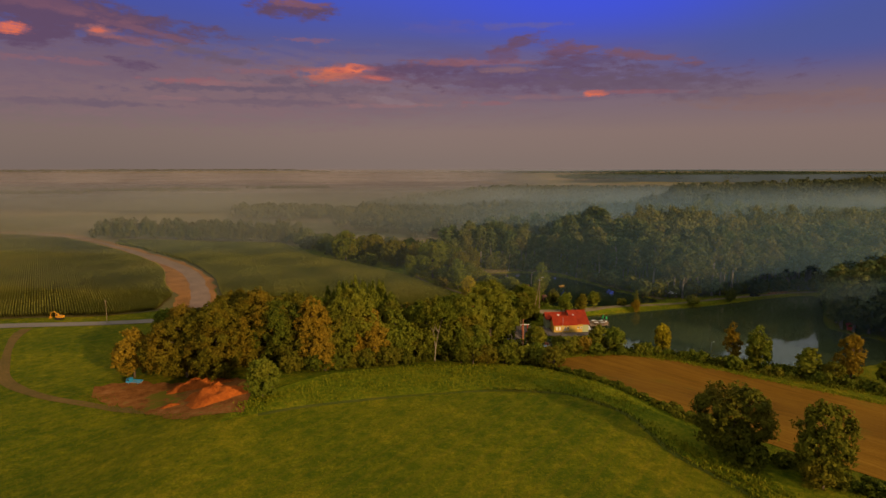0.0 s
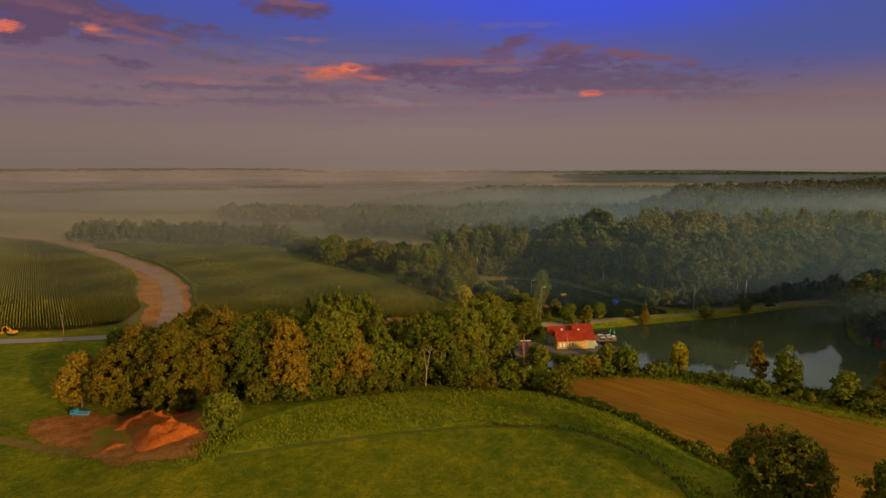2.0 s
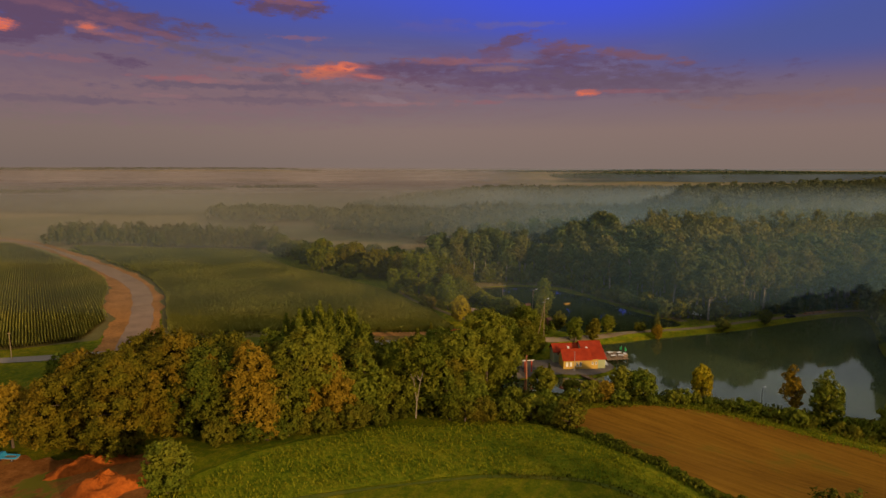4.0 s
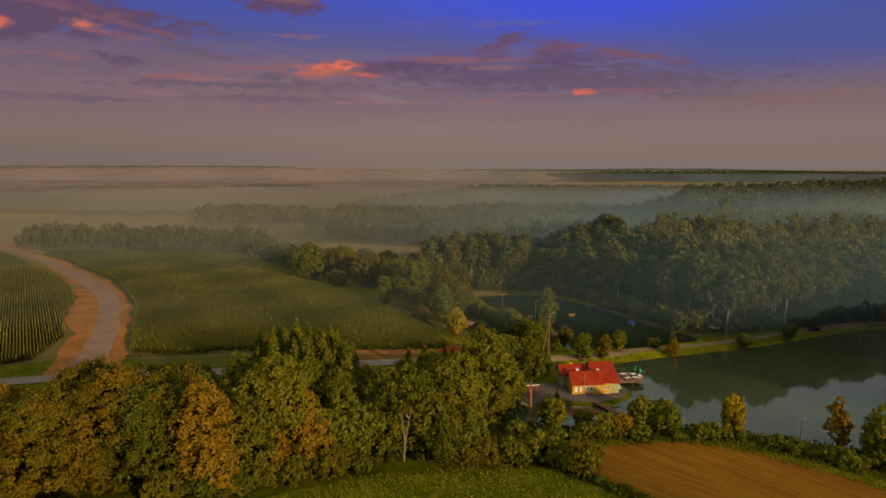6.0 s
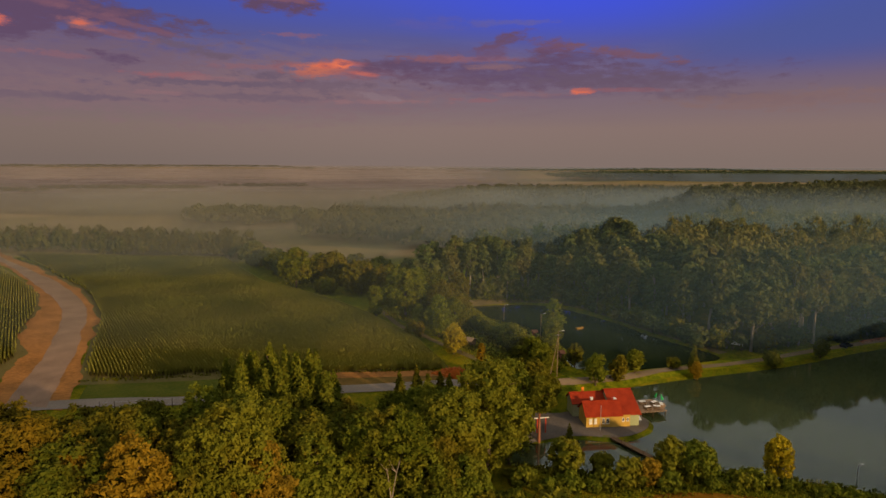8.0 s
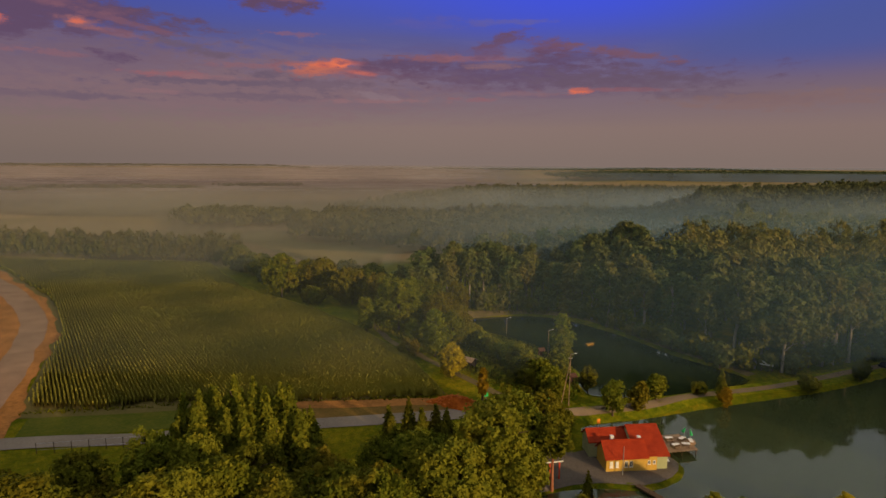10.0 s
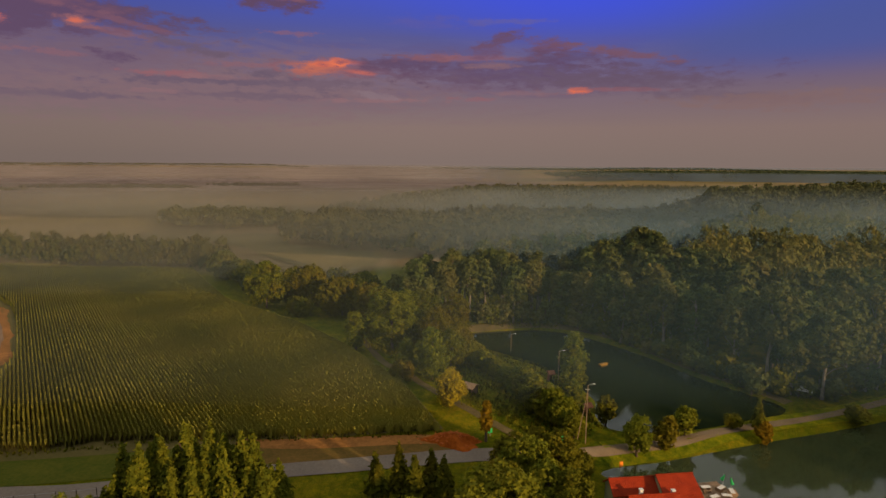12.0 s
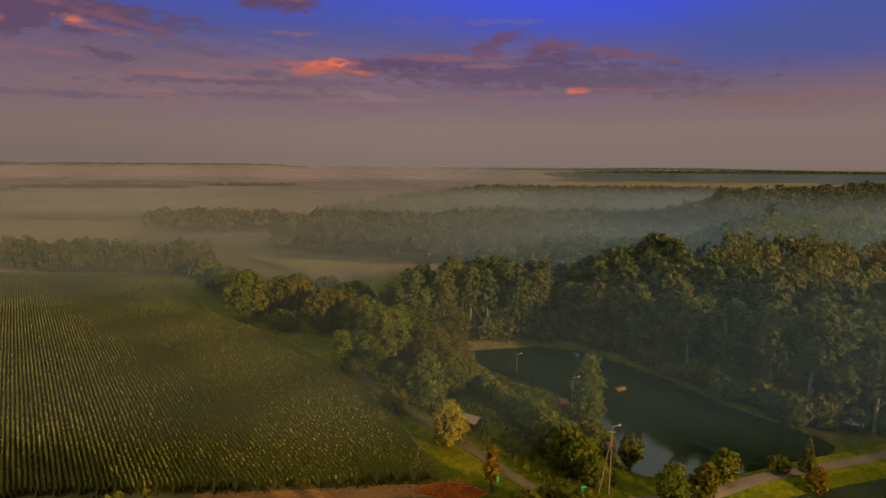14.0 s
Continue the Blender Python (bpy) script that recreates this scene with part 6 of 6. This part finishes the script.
# vehicles
def wheel(parent, x, y, r, wide):
    w = part("wheel", rod(bmesh.new(), (x, y - wide / 2, r), (x, y + wide / 2, r), r, sides=16), BLACK_RUBBER, parent)
    part("rim", rod(bmesh.new(), (x, y - wide / 2 - 0.01, r), (x, y + wide / 2 + 0.01, r), r * 0.55, sides=12), GREY_METAL, w)


truck = thing("truck", -72.0, 130.6, None, 176, "small faded blue flatbed truck parked under trees", "truck")
truck.scale = (0.66, 0.66, 0.66)
part("cab", prism(bmesh.new(), [(1.15, 0.65), (2.65, 0.65), (2.7, 1.25), (2.35, 2.05), (1.2, 2.1)], -0.85, 0.85, "y"), BLUE_PAINT, truck)
part("windscreen", prism(bmesh.new(), [(2.66, 1.32), (2.72, 1.32), (2.46, 1.95), (2.40, 1.95)], -0.75, 0.75, "y"), GLASS, truck)
for s in (-0.87, 0.85):
    part("side_window", prism(bmesh.new(), [(1.4, 1.35), (2.45, 1.35), (2.25, 1.9), (1.4, 1.92)], s, s + 0.02, "y"), GLASS, truck)
part("chassis", boxed(-2.6, 2.4, -0.5, 0.5, 0.45, 0.66), GREY_METAL, truck)
part("bed", boxed(-2.7, 1.05, -0.95, 0.95, 0.72, 0.86, bevel=0.02), OLD_WOOD, truck)
for a in ((-2.7, 1.05, -0.97, -0.91, 0.86, 1.28), (-2.7, 1.05, 0.91, 0.97, 0.86, 1.28), (-2.72, -2.66, -0.95, 0.95, 0.86, 1.28), (0.99, 1.05, -0.95, 0.95, 0.86, 1.55)):
    part("side_board", boxed(*a, bevel=0.01), BLUE_PAINT, truck)
for x in (1.75, -1.7):
    for y in (-0.75, 0.75):
        wheel(truck, x, y, 0.4, 0.26)
for y in (-0.6, 0.6):
    part("headlight", boxed(2.64, 2.72, y - 0.14, y + 0.14, 0.82, 1.0, bevel=0.02), PALE, truck)
part("bumper", boxed(2.62, 2.76, -0.85, 0.85, 0.5, 0.68, bevel=0.03), GREY_METAL, truck)

digger = thing("excavator", -124.5, 183.6, None, 172, "yellow tracked excavator resting beside the road", "excavator")
digger.scale = (0.72, 0.72, 0.72)
for y in (-0.95, 0.95):
    bm = bmesh.new()
    prism(bm, [(-1.5, 0.25), (-1.2, 0.0), (1.2, 0.0), (1.5, 0.25), (1.5, 0.5), (1.2, 0.75), (-1.2, 0.75), (-1.5, 0.5)], y - 0.25, y + 0.25, "y")
    part("track", bm, BLACK_RUBBER, digger)
part("house_body", boxed(-1.7, 0.9, -1.05, 1.05, 0.85, 1.75, bevel=0.08), DIGGER_PAINT, digger)
cab_ = part("cab", prism(bmesh.new(), [(-0.1, 1.2), (1.25, 1.2), (1.3, 1.9), (1.0, 2.75), (-0.1, 2.75)], 0.15, 1.0, "y"), DIGGER_PAINT, digger)
part("glass", prism(bmesh.new(), [(0.1, 1.8), (1.15, 1.8), (0.9, 2.6), (0.1, 2.6)], 1.0, 1.03, "y"), GLASS, cab_)
part("counterweight", boxed(-2.0, -1.7, -0.95, 0.95, 0.85, 1.6, bevel=0.08), DIGGER_PAINT, digger)
part("boom", rod(rod(bmesh.new(), (0.8, -0.35, 1.5), (2.7, -0.35, 3.3), 0.24, 0.2, 6), (2.7, -0.35, 3.3), (4.4, -0.35, 2.9), 0.2, 0.16, 6), DIGGER_PAINT, digger)
part("arm", rod(bmesh.new(), (4.4, -0.35, 3.0), (5.0, -0.35, 0.9), 0.17, 0.12, 6), DIGGER_PAINT, digger)
part("bucket", prism(bmesh.new(), [(4.6, 0.95), (5.2, 0.95), (5.35, 0.35), (4.9, 0.05), (4.55, 0.4)], -0.8, 0.1, "y"), DIGGER_PAINT, digger)

car = thing("car", 132.7, 241.2, None, 25, "dark parked car on the dam path", "car")
part("body", prism(bmesh.new(), [(-2.1, 0.35), (2.1, 0.35), (2.15, 0.8), (1.2, 0.95), (-2.1, 1.0)], -0.85, 0.85, "y"), BLACK_RUBBER, car)
part("cabin", prism(bmesh.new(), [(-1.7, 1.0), (1.0, 0.95), (0.4, 1.45), (-1.4, 1.45)], -0.75, 0.75, "y"), GLASS, car)
for x in (-1.3, 1.35):
    for y in (-0.75, 0.75):
        wheel(car, x, y, 0.31, 0.2)
for k in range(3):
    logs = thing("log_stack", 143 + k * 3.6, 246.0 + k * 1.4, None, 22, "stack of pale cut logs beside the path", "log stack", "log stacks")
    for j in range(7):
        part("log", rod(bmesh.new(), (-1.6, (j % 4) * 0.42 + 0.2 * (j > 3), 0.22 + 0.38 * (j // 4)), (1.6, (j % 4) * 0.42 + 0.2 * (j > 3), 0.22 + 0.38 * (j // 4)), 0.2), ROOTS if j % 2 else OLD_WOOD, logs)


# earthworks
disc_heap("earth_heap", -47.5, 116.5, 6.8, 4.2, 3.0, 8, RED_EARTH, "large heap of bright red earth", 1)
disc_heap("earth_heap", -55.5, 126.0, 7.5, 2.6, 2.0, 4, RED_EARTH, "long low bank of red earth under the trees", 2)
disc_heap("earth_heap", -56.5, 115.5, 2.2, 1.1, 0.6, 20, RED_EARTH, "small mound of red earth", 3)
disc_heap("earth_heap", -41.5, 120.5, 3.6, 3.0, 2.2, 60, BROWN_EARTH, "brown earth heap beside a bush", 4)
disc_heap("earth_heap", 10.8, 210.6, 5.6, 2.8, 2.0, -10, RED_EARTH, "heap of red earth and uprooted stumps", 5)
rng = np.random.default_rng(31)
heap = thing("root_pile", 10.5, 210.8, None, 0, "tangled pile of red uprooted roots and branches", "root pile")
for k in range(90):
    u, v = rng.normal() * 2.3, rng.normal() * 0.9
    a, l = rng.random() * 6.28, 0.4 + 0.7 * rng.random()
    z = 1.7 * math.exp(-(u / 4) ** 2 - (v / 1.8) ** 2) + 0.2
    part("branch", rod(bmesh.new(), (u, v, z), (u + l * math.cos(a), v + l * math.sin(a) * 0.6, z + l * (0.1 + 0.5 * rng.random())), 0.09, 0.03, 5), ROOTS, heap)


# posts, lamps and huts
def lamp_post(x, y, tall, label, brace=False, mat=None, arm=1.0, turn=0):
    lamp = thing("street_lamp", x, y, None, turn, label, "street lamp", "street lamps")
    mat = mat or OLD_WOOD
    part("pole", rod(bmesh.new(), (0, 0, -0.2), (0, 0, tall), 0.095, 0.065), mat, lamp)
    part("arm", rod(bmesh.new(), (0, 0, tall - 0.15), (arm, 0, tall + 0.15), 0.04), GREY_METAL, lamp)
    part("lantern", boxed(arm - 0.1, arm + 0.4, -0.11, 0.11, tall + 0.09, tall + 0.21, bevel=0.03), PALE, lamp, "pale lantern head")
    if brace:
        part("brace", rod(bmesh.new(), (-1.9, -0.3, -0.2), (-0.05, 0, tall * 0.86), 0.08, 0.06), mat, lamp)
        part("insulator", rod(bmesh.new(), (-0.5, 0, tall - 1.0), (0.5, 0, tall - 1.0), 0.05), GREY_METAL, lamp)
    return lamp


lamp_post(36.5, 211.5, 12.0, "tall wooden lamp post with leaning brace by the pond", True)
lamp_post(38.1, 243.0, 8.0, "wooden lamp post among trees by the small pond")
lamp_post(30.2, 270.5, 7.0, "thin lamp post at the small pond's end")
lamp_post(78.9, 163.5, 4.6, "short grey lamp post on the pond shore", mat=GREY_METAL, arm=0.5)
mast = thing("pole", -107.2, 180.5, None, 0, "thin pale pole beside the road", "pole")
part("shaft", rod(bmesh.new(), (0, 0, -0.2), (0, 0, 7.6), 0.08, 0.05), OLD_WOOD, mast)
part("crossarm", boxed(-0.5, 0.5, -0.05, 0.05, 7.1, 7.2), OLD_WOOD, mast)


def hut(name, x, y, wide, deep, tall, turn, wall_mat, roof_mat, label, group=""):
    h = thing(name, x, y, None, turn, label, name.replace("_", " "), group)
    for sx_ in (-1, 1):
        for sy_ in (-1, 1):
            part("post", rod(bmesh.new(), (sx_ * (wide / 2 - 0.1), sy_ * (deep / 2 - 0.1), -0.2), (sx_ * (wide / 2 - 0.1), sy_ * (deep / 2 - 0.1), tall), 0.08), DARK_WOOD, h)
    part("back_wall", boxed(-wide / 2, wide / 2, deep / 2 - 0.08, deep / 2, 0, tall, bevel=0.01), wall_mat, h)
    part("side_wall", boxed(-wide / 2, -wide / 2 + 0.08, -deep / 2, deep / 2 - 0.09, 0, tall * 0.8), wall_mat, h)
    for s in (-1, 1):
        part("roof", prism(bmesh.new(), [(s * (deep / 2 + 0.4), tall - 0.15), (0, tall + 0.55), (0, tall + 0.67), (s * (deep / 2 + 0.4), tall - 0.03)], -wide / 2 - 0.3, wide / 2 + 0.3, "x"), roof_mat, h)
    return h


hut("shelter", 139.4, 192.0, 2.6, 2.0, 1.6, 60, RED_PAINT, RED_PAINT, "low red shelter on the wooded bank")
hut("garden_shed", 15.4, 234.0, 3.2, 2.6, 2.2, -35, OLD_WOOD, OLD_WOOD, "brown wooden shed by the gravel track")
hut("shelter", 79.9, 258.0, 2.6, 2.0, 2.0, -40, OLD_WOOD, PALE, "small anglers' shelter with a pale roof")
hut("shelter", 96.2, 236.4, 2.6, 2.2, 2.1, -40, OLD_WOOD, PALE, "small wooden shelter below the forest")
hut("feeder_stand", 40.6, 225.0, 1.1, 1.1, 2.2, 20, RED_BARK, RED_BARK, "small reddish-brown roofed stand on posts by the pond")
hut("feeder_stand", 36.4, 243.8, 1.2, 1.2, 2.0, 10, RED_BARK, RED_BARK, "reddish stand under the trees by the pond")
for x, y, tall, colour, text in [(18.1, 213.6, 1.5, GREEN_PAINT, "bright green notice board on a post"), (32.0, 210.6, 1.8, GREEN_PAINT, "green notice board beside the dam path")]:
    s = thing("notice_board", x, y, None, 15, text, "notice board")
    part("post", rod(bmesh.new(), (0, 0, -0.2), (0, 0, tall), 0.06), GREY_METAL, s)
    part("panel", boxed(-0.45, 0.45, -0.06, 0.0, tall - 0.75, tall + 0.15, bevel=0.02), colour, s)
flag = thing("notice_board", 41.3, 204.6, -6.0, 10, "orange notice board standing at the water's edge", "notice board")
part("post", rod(bmesh.new(), (0, 0, -0.6), (0, 0, 1.5), 0.05), GREY_METAL, flag)
part("panel", boxed(-0.35, 0.35, -0.06, 0.0, 0.6, 1.7, bevel=0.02), ORANGE_PAINT, flag)
gate = thing("timber_gate", 27.2, 183.0, None, 10, "red timber gateway with a pale top bar", "gate")
for s in (-0.9, 0.9):
    part("post", boxed(s - 0.12, s + 0.12, -0.12, 0.12, -0.2, 3.2, bevel=0.02), RED_PAINT, gate)
part("top_bar", boxed(-1.6, 1.6, -0.1, 0.1, 3.2, 3.4, bevel=0.02), PALE, gate)
boat = thing("rowing_boat", 54.3, 259.3, SMALL_LEVEL, 25, "small orange-yellow rowing boat on the pond", "boat")
bm = bmesh.new()
prism(bm, [(-1.3, 0.38), (1.5, 0.42), (1.15, -0.1), (-1.1, -0.1)], -0.5, 0.5, "y")
part("hull", bm, surface("boat_paint", (0.24, 0.13, 0.02), (0.36, 0.20, 0.03), 0.8, 5.0, 0.6, 0.005), boat)
part("seat", boxed(-0.2, 0.15, -0.48, 0.48, 0.40, 0.45), OLD_WOOD, boat)

# roadside fence
fence = thing("fence", -64.5, 186.4, 0, 0, "row of thin dark posts along the road", "fence")
fence.location.z = at(-64.5, 186.4)
fence_way = Vector((19.1, 4.2))
for k in range(8):
    q = fence_way * (k / 7)
    z = at(-64.5 + q.x, 186.4 + q.y) - fence.location.z
    part("post", rod(bmesh.new(), (q.x, q.y, z - 0.2), (q.x, q.y, z + 2.1), 0.06), DARK_WOOD, fence)
for h in (0.7, 1.9):
    za, zb = 0.0, at(-45.4, 190.6) - fence.location.z
    part("wire", rod(bmesh.new(), (0, 0, za + h), (19.1, 4.2, zb + h), 0.02, sides=5), GREY_METAL, fence)
loft("field", [(-150, 515), (-124, 530), (-100, 528), (-84, 482), (-58, 468), (-20, 455)], [(-153, 489), (-113, 468), (-92, 441), (-66, 412), (-44, 388), (-24, 388)], STUBBLE, 0.35, 12, "pale stubble field in the misty valley", "field")
